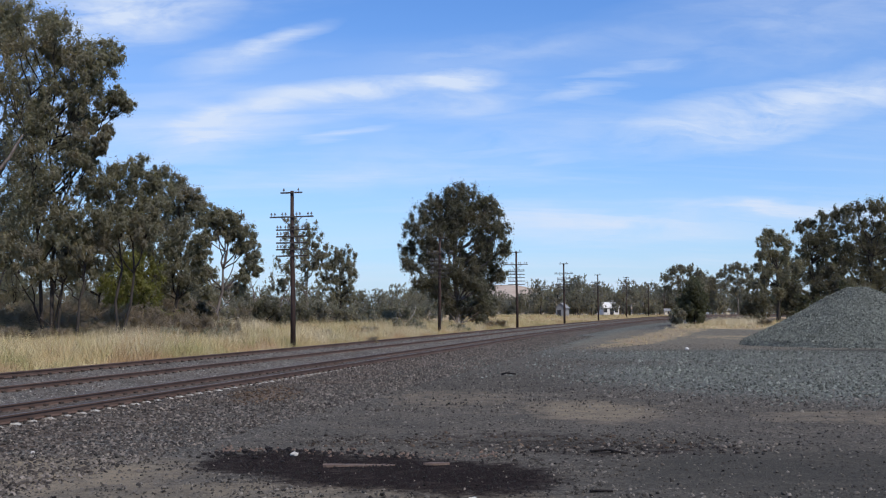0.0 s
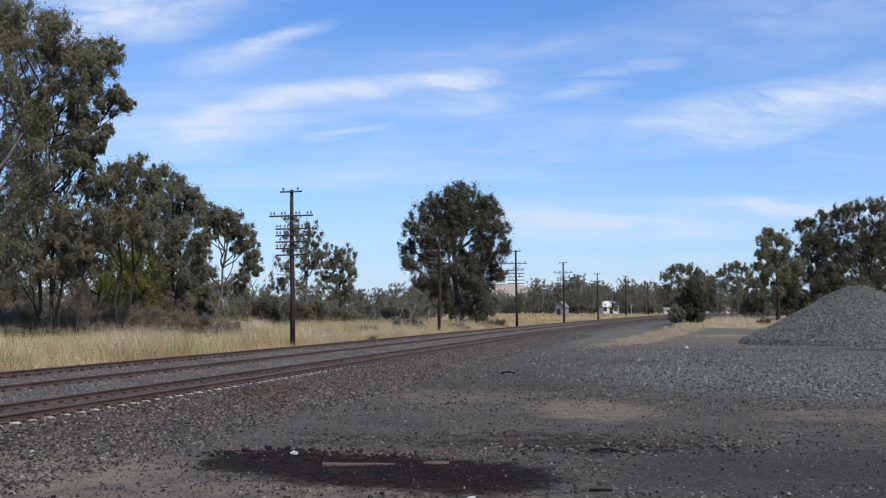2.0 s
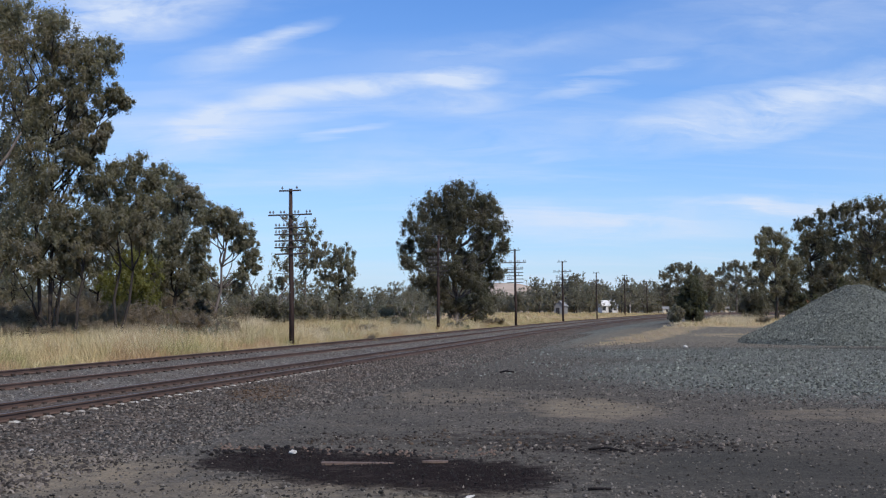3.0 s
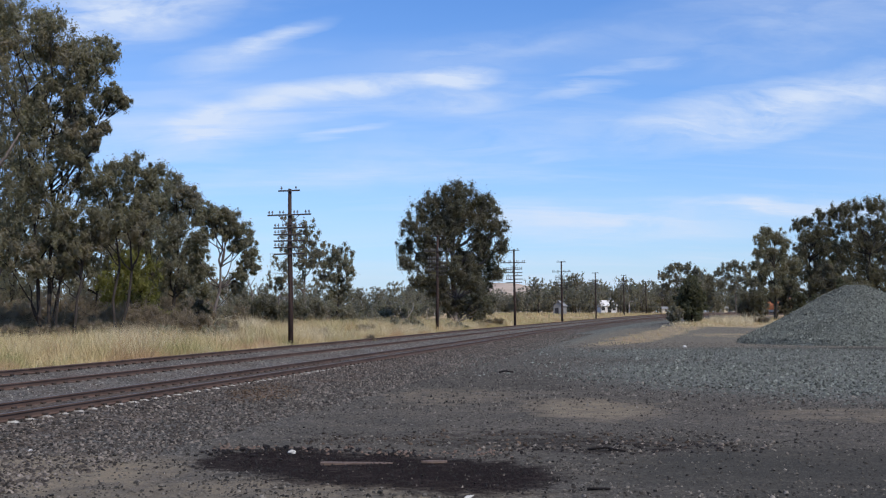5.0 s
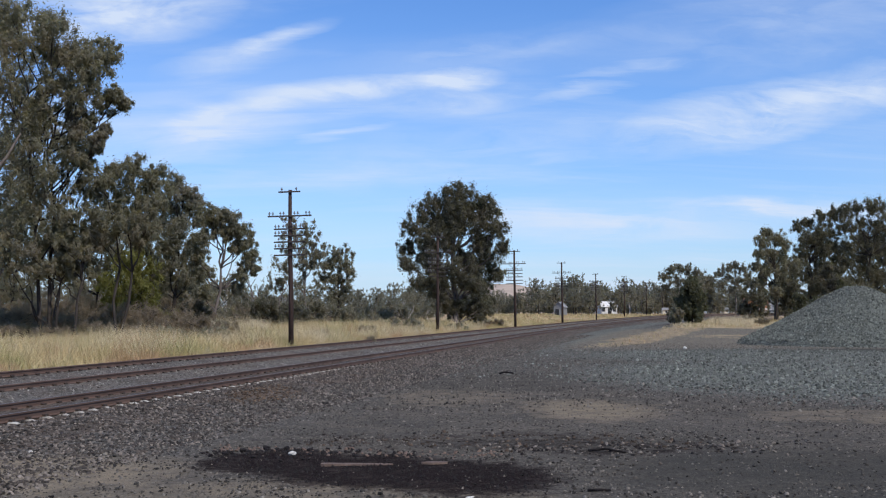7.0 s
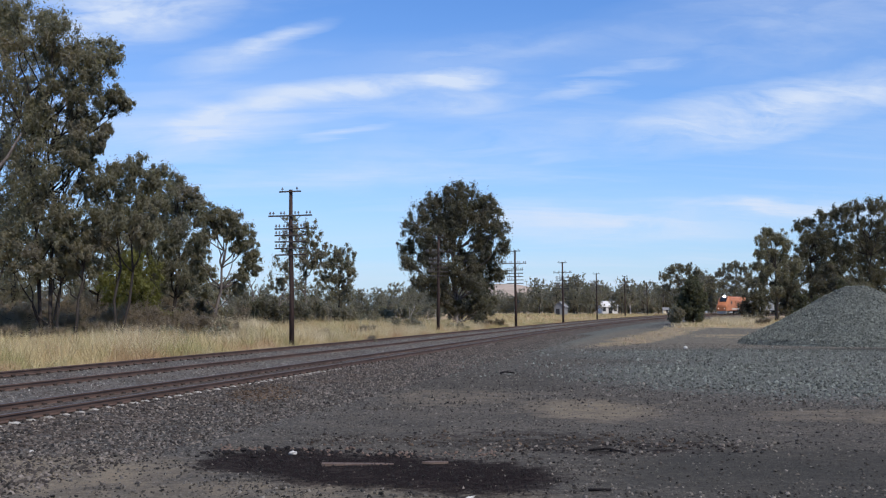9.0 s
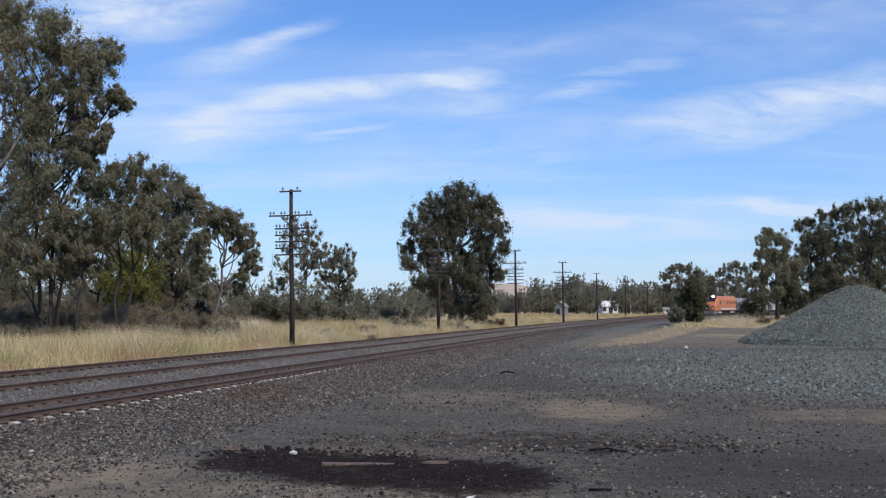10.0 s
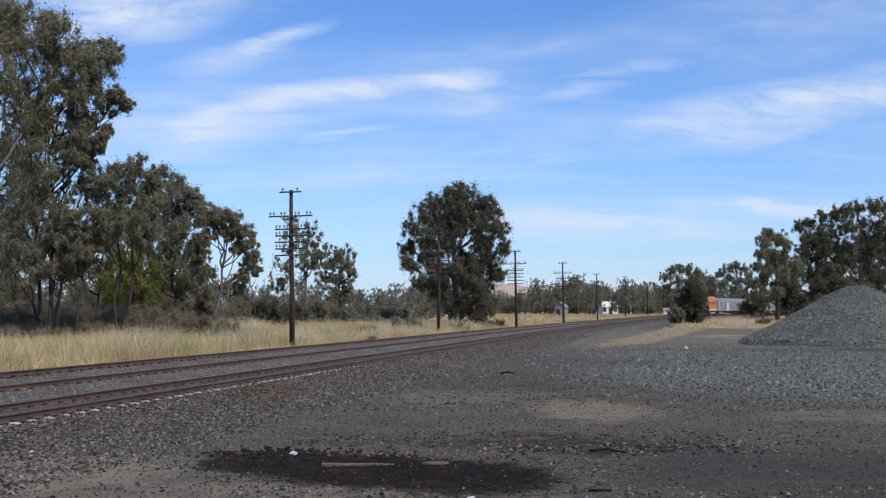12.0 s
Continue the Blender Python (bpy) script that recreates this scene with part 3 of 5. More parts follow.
def make_bed():
    profile = [(-3.3, -0.52), (-2.9, -0.38), (-1.75, -0.24), (-1.4, -0.205), (-1.1, -0.187), (-0.85, -0.18), (-0.4, -0.145), (0.5, -0.14), (1.75, -0.17), (2.3, -0.15), (2.75, -0.07), (3.4, -0.045), (5.07, 0.145), (5.9, 0.16), (6.8, -0.06), (7.6, -0.2)]
    rows = []
    for s in np.arange(s_of_y(2), s_of_y(440), 0.8):
        row = []
        for k, (a, b) in enumerate(profile):
            p = rail_point(s, a, b)
            row.append((p.x + 0.05 * wave(p.x, p.y, 3.1, k), p.y, p.z + (0.003 if -1.5 < a < -0.8 else 0.018) * wave(p.x, p.y, 4.3, k * 1.7)))
        rows.append(row)
    me = Shape().sweep(rows, False).mesh("ballast_bed", [M_BALLAST, M_DUSTY], True)
    across = len(profile) - 1
    me.polygons.foreach_set("material_index", [int(profile[k % across][0] >= 1.7) for k in range(len(me.polygons))])
    ob = new("ballast_bed", me)
    tagged(ob, "rust-stained grey stone ballast under two railway tracks", "ballast", kind="structure")


make_bed()


def make_track(label, near_side, far_side, near_up, far_up, head, sleeper_mat, sleepers, sunk):
    """One track: two rails, its sleepers and their clips, at given offsets from the line."""
    track = tagged(new("railway_track"), label, "railway track", "railway tracks", "structure")
    for side, up in ((near_side, near_up), (far_side, far_up)):
        rings = []
        for s in STATIONS:
            rings.append([rail_point(s, side + a, up + b) for a, b in RAIL])
        sh = Shape().sweep(rings)
        n = len(RAIL)
        me = sh.mesh("rail", [M_RUST, head])
        slots = [0] * len(me.polygons)
        for i in range(len(STATIONS) - 1):
            for j in (6, 7, 8):
                slots[i * n + j] = 1
        me.polygons.foreach_set("material_index", slots)
        part("rail", me, None, track)
    mid, tilt = (near_side + far_side) / 2, math.degrees(math.atan2(far_up - near_up, far_side - near_side))
    half = 1.02
    sl = Shape()
    rings = [[(x, -0.11, -0.2), (x, 0.11, -0.2), (x, 0.07, dz), (x, -0.07, dz)] for x, dz in ((-half, -0.045), (-half + 0.12, 0.0), (-0.5, 0.0), (0, -0.03), (0.5, 0.0), (half - 0.12, 0.0), (half, -0.045))]
    sl.sweep(rings)
    me = sl.mesh("sleeper", sleeper_mat)
    clips = Shape()
    s0 = s_of_y(14)
    for i in range(sleepers):
        s = s0 + i * 0.63
        p = rail_point(s, mid, (near_up + far_up) / 2 - 0.152 - sunk + 0.008 * wave(i, i, 1.3) - 0.04 * smooth_step(i, 40, 75))
        d = rail_point(s + 0.3) - rail_point(s - 0.3)
        m = pose(*p, 0, 0, math.degrees(math.atan2(-d.x, d.y))) @ pose(0, 0, 0, 0, tilt, 0) @ pose(0.05 * wave(i, 2, 2.1), 0, 0, 0, 0, 1.1 * wave(i, 5, 1.7))
        part("sleeper", me, None, track, at=m)
        for x in (-(far_side - near_side) / 2, (far_side - near_side) / 2):
            for off in (-0.1, 0.1):
                clips.box((x + off, 0, 0.02 + sunk), (0.07, 0.13, 0.05), m)
    rng = np.random.default_rng(sleepers)
    px, py, pz, sz = [], [], [], []
    for i in range(sleepers):
        s = s0 + (i + 0.5) * 0.63
        for k in range(15):
            a = near_side - 0.12 - rng.uniform(0.0, 0.8)
            p = rail_point(s + rng.uniform(-0.2, 0.2), a, near_up - 0.178 - sunk - 0.04 * max(0.0, near_side - 0.45 - a))
            px.append(p.x), py.append(p.y), pz.append(p.z), sz.append(rng.uniform(0.05, 0.1))
    rocks("crib_stones", np.array(px), np.array(py), np.array(pz), np.array(sz), M_STONE, "", rng, track)
    part("rail_clips", clips, M_CLIP, track, "dark spring clips beside the rails", kind="stuff")


make_track("railway track with rusty rails on pale concrete sleepers", -0.753, 0.753, 0.0, 0.0, M_HEAD, M_SLEEPER, 250, 0.0)
make_track("older canted railway track with dull rusty rails in ballast", 3.4, 5.07, 0.11, 0.31, M_DULLHEAD, M_TIMBER, 190, 0.03)


# ---- loose stones ----
def scatter_stones():
    rng = np.random.default_rng(4)
    # shoulder of the bed
    n = 26000
    s = s_of_y(14) + (s_of_y(120) - s_of_y(14)) * rng.uniform(0, 1, n) ** 1.6
    a = -1.2 - rng.uniform(0, 1, n) ** 1.2 * 4.0
    y = np.interp(s, TS, TY)
    h = np.hypot(1, np.interp(y, TY, TSLOPE))
    x = np.interp(s, TS, TX) - a / h
    yy = y + a * np.interp(y, TY, TSLOPE) / h
    z = np.maximum(np.interp(s, TS, TZ) + np.interp(a, [-3.3, -2.9, -1.75, -1.4, -0.85], [-0.52, -0.38, -0.24, -0.215, -0.2]), land(x, yy))
    stain = blob(x, yy, -4.9, 32.4, 0.7, 1.9) > rng.uniform(0.25, 1.0, n)
    size = rng.uniform(0.04, 0.095, n) * np.where(rng.uniform(0, 1, n) < 0.15, 1.35, 1.0)
    for sel, mt, lab, near in ((stain, M_RUSTSTONE, "rust-stained ballast stones beside the rails", True), (~stain & (yy < 33), M_STONE, "loose grey ballast stones beside the rails", True), (~stain & (yy >= 33), M_STONE, "grey ballast stones further along the rails", False)):
        rocks("ballast_stones", x[sel], yy[sel], z[sel], size[sel], mt, lab, rng, None, near)
    # between and beyond the rails
    n = 21000
    s = s_of_y(16) + (s_of_y(190) - s_of_y(16)) * rng.uniform(0, 1, n) ** 1.4
    a = rng.uniform(1.0, 6.4, n)
    y = np.interp(s, TS, TY)
    h = np.hypot(1, np.interp(y, TY, TSLOPE))
    x, yy = np.interp(s, TS, TX) - a / h, y + a * np.interp(y, TY, TSLOPE) / h
    z = np.interp(s, TS, TZ) + np.interp(a, [1.75, 2.3, 2.75, 3.4, 5.07, 5.9, 6.8], [-0.18, -0.15, -0.07, -0.045, 0.145, 0.16, -0.06])
    rocks("ballast_stones", x, yy, z, rng.uniform(0.035, 0.08, n), M_STONE_PALE, "small pale ballast stones between the tracks", rng)
    # yard
    n = 228000
    y = 13 + 74 * rng.uniform(0, 1, n) ** 1.5
    x = y * rng.uniform(-0.42, 0.42, n)
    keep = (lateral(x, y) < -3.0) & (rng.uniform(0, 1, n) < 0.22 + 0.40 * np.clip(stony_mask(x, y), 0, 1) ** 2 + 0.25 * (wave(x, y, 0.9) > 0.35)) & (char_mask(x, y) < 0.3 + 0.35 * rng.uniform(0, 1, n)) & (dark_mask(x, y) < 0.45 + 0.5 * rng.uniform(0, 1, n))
    keep &= rng.uniform(0, 1, n) > 0.7 * pale_mask(x, y)
    x, y = x[keep], y[keep]
    fresh = crushed_mask(x, y) + 0.5 * rng.uniform(-1, 1, len(x)) > 0.55
    thin = ~fresh | (rng.uniform(0, 1, len(x)) < 0.42 + 0.4 * (wave(x, y, 0.5, 2) > 0.1))
    x, y, fresh = x[thin], y[thin], fresh[thin]
    close = y < 27
    for sel, mt, lab, near in ((fresh & (y < 38), M_FRESH, "crushed blue-grey rock spread over the yard", True), (fresh & (y >= 38), M_FRESH, "crushed blue-grey rock before the stockpile", False), (~fresh & close, M_PEBBLE, "scattered grey pebbles on the yard", True), (~fresh & ~close, M_PEBBLE, "small grey pebbles on the far yard", False)):
        k = int(sel.sum())
        size = np.where(fresh[sel], 0.05 + 0.125 * rng.uniform(0, 1, k) ** 2, rng.uniform(0.02, 0.054, k) * np.where(rng.uniform(0, 1, k) < 0.12, 1.8, 1.0) * (1.0 if near else 1.45))
        rocks("yard_gravel", x[sel], y[sel], land(x[sel], y[sel]), size, mt, lab, rng, None, near)


scatter_stones()


def single_stones():
    """The larger stones nearest to the camera, each by itself."""
    rng = np.random.default_rng(17)
    meshes = {}
    for key, mt in (("yard", M_STONE_ONE), ("bed", M_STONE_ONE)):
        meshes[key] = []
        for k in range(6):
            bm = bmesh.new()
            bmesh.ops.create_icosphere(bm, subdivisions=1, radius=0.5)
            for p in bm.verts:
                p.co = Vector((p.co.x * rng.uniform(0.7, 1.3), p.co.y * rng.uniform(0.6, 1.1), p.co.z * rng.uniform(0.4, 0.8)))
            me = bpy.data.meshes.new("stone")
            bm.to_mesh(me)
            bm.free()
            me.materials.append(mt)
            meshes[key].append(me)
    ground, bed = bpy.data.objects["ground"], bpy.data.objects["ballast_bed"]

    def lay(parent, key, x, y, z, size):
        ob = new("stone", meshes[key][int(rng.integers(0, 6))])
        ob.parent = parent
        ob.matrix_basis = pose(x, y, z + size * 0.15, rng.uniform(-20, 20), rng.uniform(-20, 20), rng.uniform(0, 360)) @ Matrix.Scale(size, 4)

    made = 0
    while made < 280:
        y = rng.uniform(14.2, 23)
        x = y * rng.uniform(-0.39, 0.36)
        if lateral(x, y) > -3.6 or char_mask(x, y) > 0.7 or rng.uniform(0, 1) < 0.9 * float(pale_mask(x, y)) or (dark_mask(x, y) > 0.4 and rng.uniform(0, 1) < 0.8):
            continue
        lay(ground, "yard", x, y, float(land(x, y)), rng.uniform(0.04, 0.085))
        made += 1
    for i in range(280):
        s, a = rng.uniform(s_of_y(17), s_of_y(30)), -1.5 - rng.uniform(0, 1.9)
        p = rail_point(s, a, float(np.interp(a, [-3.3, -2.9, -1.75, -1.4], [-0.52, -0.38, -0.24, -0.21])))
        lay(bed, "bed", p.x, p.y, max(p.z, float(land(p.x, p.y))), rng.uniform(0.05, 0.09))


# ---- stockpile ----
def make_pile():
    cx, cy, hgt, rad = 30.7, 86.0, 4.55, 9.2
    rng = np.random.default_rng(8)

    def top(x, y):
        u = (x - cx) / np.where(x > cx, 1.3, 1.0)
        r = np.hypot(u, (y - cy) / 1.05)
        prof = hgt * 1.03 * np.clip(1 - r / rad, 0, 1) ** 1.16
        cap = hgt - 0.24 - 0.06 * r ** 2
        z = np.minimum(prof, cap)
        return z + 0.10 * wave(x, y, 0.9, 1) * np.clip(z, 0, 1) + 0.05 * wave(x, y, 2.6, 3) * np.clip(z * 2, 0, 1)

    xs, ys = np.arange(cx - 10.5, cx + 15, 0.27), np.arange(cy - 11, cy + 11, 0.27)
    co, idx = grid(xs, ys)
    z0 = co[:, 2].copy()
    co[:, 2] = z0 - 0.06 + top(co[:, 0], co[:, 1])
    pile = thing("gravel_pile", pose(0, 0, 0), "tall stockpile of blue-grey crushed ballast in the yard", "gravel pile")
    part("mound", fast_mesh("mound", co, 4, idx, M_PILE), None, pile, smooth=True)
    n = 34000
    x, y = rng.uniform(cx - 9.8, cx + 9, n), rng.uniform(cy - 10.4, cy + 3, n)
    t = top(x, y)
    k = t > 0.04
    rocks("gravel_cover", x[k], y[k], land(x[k], y[k]) + t[k] - 0.06, 0.06 + 0.15 * rng.uniform(0, 1, int(k.sum())) ** 1.8, M_FRESH, "", rng, pile)


make_pile()


# ---- grass ----
def blades(name, x, y, height, width, mat, label, rng, lean=0.25):
    n = len(x)
    w = rng.uniform(0, 2 * math.pi, n)
    dx, dy = np.cos(w) * width / 2, np.sin(w) * width / 2
    z = land(x, y) - 0.03
    lx, ly = rng.normal(-0.05, lean, n) * height, rng.normal(0, lean, n) * height
    v = np.stack([np.stack([x - dx, y - dy, z], 1), np.stack([x + dx, y + dy, z], 1), np.stack([x + lx, y + ly, z + height], 1)], 1)
    idx = np.arange(n * 3)
    ob = new(name, fast_mesh(name, v.reshape(-1, 3), 3, idx, mat))
    return tagged(ob, label, "grass", kind="stuff")


def tufts(name, x, y, height, per, mat, label, rng, width=(0.009, 0.02), spread=0.2):
    """Grass in tufts, the blades of each fanning out from its root."""
    n = len(x) * per
    w = rng.uniform(0, 2 * math.pi, n)
    out = rng.uniform(0, 1, n) ** 0.6
    h = np.repeat(height, per) * rng.uniform(0.45, 1.2, n) * (1.15 - 0.35 * out)
    root = np.repeat(spread * height, per) * out
    bx, by = np.repeat(x, per) + np.cos(w) * root, np.repeat(y, per) + np.sin(w) * root
    z = land(bx, by) - 0.03
    lean = h * (0.15 + 0.75 * out) * rng.uniform(0.4, 1.4, n)
    wind = -0.04 * h
    tx, ty = bx + np.cos(w) * lean + wind, by + np.sin(w) * lean
    a = rng.uniform(0, 2 * math.pi, n)
    ww = rng.uniform(*width, n) / 2
    dx, dy = np.cos(a) * ww, np.sin(a) * ww
    v = np.stack([np.stack([bx - dx, by - dy, z], 1), np.stack([bx + dx, by + dy, z], 1), np.stack([tx, ty, z + h], 1)], 1)
    ob = new(name, fast_mesh(name, v.reshape(-1, 3), 3, np.arange(n * 3), mat))
    return tagged(ob, label, "grass", kind="stuff")


def along(rng, n, y0, y1, power, off, reach, bias):
    """Random places beside the line: s thins out along it, a away from it."""
    s = s_of_y(y0) + (s_of_y(y1) - s_of_y(y0)) * rng.uniform(0, 1, n) ** power
    a = off + rng.uniform(0, 1, n) ** bias * reach
    y = np.interp(s, TS, TY)
    sl = np.interp(y, TY, TSLOPE)
    h = np.hypot(1, sl)
    return np.interp(s, TS, TX) - a / h, y + a * sl / h, a


def make_grass():
    rng = np.random.default_rng(12)
    x, y, a = along(rng, 13500, 26, 190, 1.35, 6.9, 46, 1.8)
    tall = (0.85 + 0.45 * wave(x, y * 0.25, 0.5, 4) + 0.4 * wave(x, y * 0.5, 1.5, 1)) * (0.95 + 0.45 * wave(x, y * 0.2, 0.21, 8)) * rng.uniform(0.5, 1.5, len(x)) * np.interp(a, [6.9, 8.0, 9.5, 40], [0.22, 0.55, 1.0, 0.9]) * np.interp(y, [60, 130, 190], [1.0, 0.95, 0.5])
    keep = wave(x, y, 0.8, 7) > -0.8
    tufts("dry_grass", x[keep], y[keep], np.clip(tall[keep] * 0.87, 0.1, 1.7), 25, M_GRASS, "tall dry straw grass in tufts beside the railway", rng, (0.011, 0.024), 0.3)
    x, y, a = along(rng, 50000, 26, 120, 1.3, 6.7, 22, 1.9)
    blades("low_grass", x, y, rng.uniform(0.12, 0.5, len(x)), rng.uniform(0.015, 0.035, len(x)), M_GRASS, "low matted dry grass between the tufts", rng, 0.6)
    # the straw rise before the pale gum
    n = 900
    d = rng.uniform(88, 102, n)
    x, y = d * rng.uniform(-0.197, -0.155, n), d
    tufts("dry_grass", x, y, rng.uniform(0.9, 1.7, n), 16, M_PLUME, "pale tall straw grass below the gum trees", rng, (0.02, 0.04))
    # the meadow behind, thinning towards the wood
    n = 80000
    y = rng.uniform(86, 165, n)
    x = y * rng.uniform(-0.215, 0.03, n)
    keep = (lateral(x, y) > 12) & (wave(x, y, 0.5, 3) > -0.6)
    x, y = x[keep], y[keep]
    blades("dry_grass", x, y, (0.95 + 0.5 * wave(x, y, 0.45, 5)) * rng.uniform(0.5, 1.3, len(x)), rng.uniform(0.025, 0.055, len(x)), M_GRASS, "dry meadow grass before the wood", rng, 0.26)
    # the dry field between the line and the far wood
    n = 60000
    y = 150 + 200 * rng.uniform(0, 1, n) ** 1.3
    x = y * rng.uniform(0.01, 0.21, n)
    keep = (lateral(x, y) > 9) & (wave(x, y, 0.12, 3) + 0.5 * wave(x, y, 0.5, 1) > -0.35)
    x, y = x[keep], y[keep]
    blades("dry_grass", x, y, np.clip(0.4 + 0.35 * wave(x, y, 0.18, 7), 0.12, 0.9) * rng.uniform(0.5, 1.4, len(x)), rng.uniform(0.05, 0.12, len(x)), M_GRASS, "sparse dry grass in the field beyond the tracks", rng, 0.4)
    # pale plumes over the tall grass
    x, y, a = along(rng, 2600, 32, 150, 1.2, 7.8, 14, 1.4)
    keep = wave(x, y * 0.3, 0.45, 9) > 0.05
    x, y = x[keep], y[keep]
    tufts("grass_plumes", x, y, rng.uniform(0.7, 1.5, len(x)), 26, M_PLUME, "pale feathery seed heads over dry grass", rng, (0.008, 0.018), 0.25)
    # short dry grass along the access road and round the bushes
    n = 90000
    y = rng.uniform(62, 235, n)
    x = y * rng.uniform(0.09, 0.45, n)
    m = straw_mask(x, y)
    lt = lateral(x, y)
    keep = (lt < -4.5) & (m + 0.25 * wave(x, y, 0.9, 2) > rng.uniform(0.3, 0.8, n)) & ((y > 145) | (rng.uniform(0, 1, n) < 0.65))
    x, y = x[keep], y[keep]
    tall = np.interp(y, [62, 120, 150, 175, 230], [0.13, 0.18, 0.24, 0.34, 0.5]) * (0.3 + 1.3 * rng.uniform(0, 1, len(x)) ** 2) * np.clip(1 + 0.9 * wave(x, y, 0.55, 6), 0.15, 2)
    blades("dry_grass", x, y, tall, rng.uniform(0.03, 0.07, len(x)), M_GRASS, "short dry grass along the gravel road", rng, 0.35)
    n = 1100
    y = rng.uniform(158, 205, n)
    x = y * rng.uniform(0.17, 0.31, n)
    mound = blob(x, y, 48.0, 188, 2.6, 6)
    keep = (lateral(x, y) < -10) & (wave(x, y, 0.35, 4) + 0.4 * wave(x, y, 0.9, 2) + 0.9 * mound > 0.25)
    x, y, mound = x[keep], y[keep], mound[keep]
    tufts("dry_grass", x, y, np.clip(0.3 + 0.4 * wave(x, y, 0.35, 4) + 1.5 * mound * (0.75 + 0.25 * wave(x, y, 1.3, 2)), 0.18, 1.8), 22, M_PLUME, "pale tall grass clumps round the bushes", rng, (0.03, 0.06), 0.45)


make_grass()


# ---- telegraph poles ----
def make_pole():
    pole = thing("telegraph_pole", pose(0, 0, 0), "dark creosoted telegraph pole with seven crossarms and insulators", "telegraph pole", "telegraph poles beside the railway")
    part("post", Shape().tube([(0, 0, -0.4), (0.02, 0, 3), (-0.02, 0, 6), (0, 0, 9.1)], [0.155, 0.14, 0.12, 0.10], 10), M_POLE, pole, smooth=True)
    pin = Shape().tube([(0, 0, 0), (0, 0, 0.09)], [0.016, 0.016], 5)
    pin.tube([(0, 0, 0.08), (0, 0, 0.12), (0, 0, 0.16), (0, 0, 0.22)], [0.06, 0.065, 0.04, 0.028], 7)
    pin_mesh = pin.mesh("insulator", M_PORCELAIN)
    #        height, half length, pins
    rows = [(8.98, 0.66, (-0.46, 0.42)), (7.58, 1.32, (-1.22, -1.02, -0.56, -0.36, 0.30, 0.5, 1.0, 1.2)), (6.83, 0.95, (-0.86, -0.66, -0.38, -0.2, 0.2, 0.38, 0.66, 0.86)),
            (6.45, 0.95, (-0.86, -0.66, -0.38, -0.2)), (6.08, 0.95, (-0.66, 0.4)), (5.70, 0.95, (-0.86, -0.66, -0.38)), (5.32, 0.95, ())]
    for z, half, pins in rows:
        arm = part("crossarm", Shape().box((0, -0.13, z), (2 * half, 0.085, 0.085), None, 0.01), M_ARM, pole)
        for p in pins:
            part("insulator", pin_mesh, None, arm, at=pose(p, -0.13, z + 0.04))
    for s in (-1, 1):
        part("brace", Shape().tube([(0.03 * s, -0.16, 7.0), (0.62 * s, -0.16, 7.54)], [0.02, 0.02], 5), M_IRON, pole)
    return pole


def make_poles():
    first = make_pole()
    spots = [(-8.61, 66.5, 9.0), (-0.35, 114, 9.4), (9.2, 143, 9.85), (18.5, 176, 9.75), (31.2, 232, 9.4), (42.4, 267, 9.3), (54.8, 308, 8.7), (70.0, 365, 8.8)]
    for i, (x, y, h) in enumerate(spots):
        lean = (0.8, -0.3, 0.7, 0.5, 0.6, 0.2, 0.3, 0)[i]
        m = pose(x, y, float(land(x, y)), 0, -lean, -12 - 1.2 * i) @ Matrix.Scale(h / 9.0, 4)
        if i == 0:
            first.matrix_basis = m
        else:
            copy_thing(first, m)


make_poles()


# ---- trees ----
def leaf_cloud(centres, radii, per, rng, length, width, droop=0.65):
    """Hanging leaf sprays round many small clusters, as arrays for fast_mesh."""
    cs = np.repeat(centres, per, axis=0)
    rs = np.repeat(radii, per)
    n = len(cs)
    d = rng.normal(0, 1, (n, 3))
    d /= np.linalg.norm(d, axis=1)[:, None]
    p = cs + d * (rs * np.clip(np.abs(rng.normal(0.0, 0.62, n)), 0, 1.7))[:, None] * np.array([1.0, 1.0, 1.2])
    # the sprays hang lower towards the rim of a cluster
    p[:, 2] -= 0.35 * rs * rng.uniform(0, 1, n) ** 2
    face = d * 0.9 + np.array([0, 0, 0.25]) + rng.normal(0, 0.32, (n, 3))
    face /= np.linalg.norm(face, axis=1)[:, None]
    way = rng.normal(0, 0.8, (n, 3)) + np.array([0, 0, -1.6 * droop])
    way -= face * np.sum(way * face, axis=1)[:, None]
    way /= np.linalg.norm(way, axis=1)[:, None] + 1e-6
    side = np.cross(way, face)
    ln = length * rng.uniform(0.5, 1.4, n)[:, None]
    wd = width * rng.uniform(0.6, 1.3, n)[:, None]
    v = np.stack([p - way * ln * 0.4 + side * wd * 0.5, p + way * ln * 0.6, p - way * ln * 0.25 - side * wd * 0.5], 1)
    return v.reshape(-1, 3), np.arange(n * 3)


SWAYING = []      # foliage parts that the wind moves, with their pivots and how much they give


def bent(a, b, rng, sag=0.12):
    """Points of a crooked limb from a to b."""
    a, b = Vector(a), Vector(b)
    ln = (b - a).length
    out = []
    for i in range(6):
        w = i / 5
        p = a.lerp(b, w)
        bow = math.sin(w * math.pi) * ln * sag
        out.append(p + Vector((rng.uniform(-1, 1) * 0.05 * ln, rng.uniform(-1, 1) * 0.05 * ln, -bow * 0.6)) * (1 if 0 < i < 5 else 0))
    return out


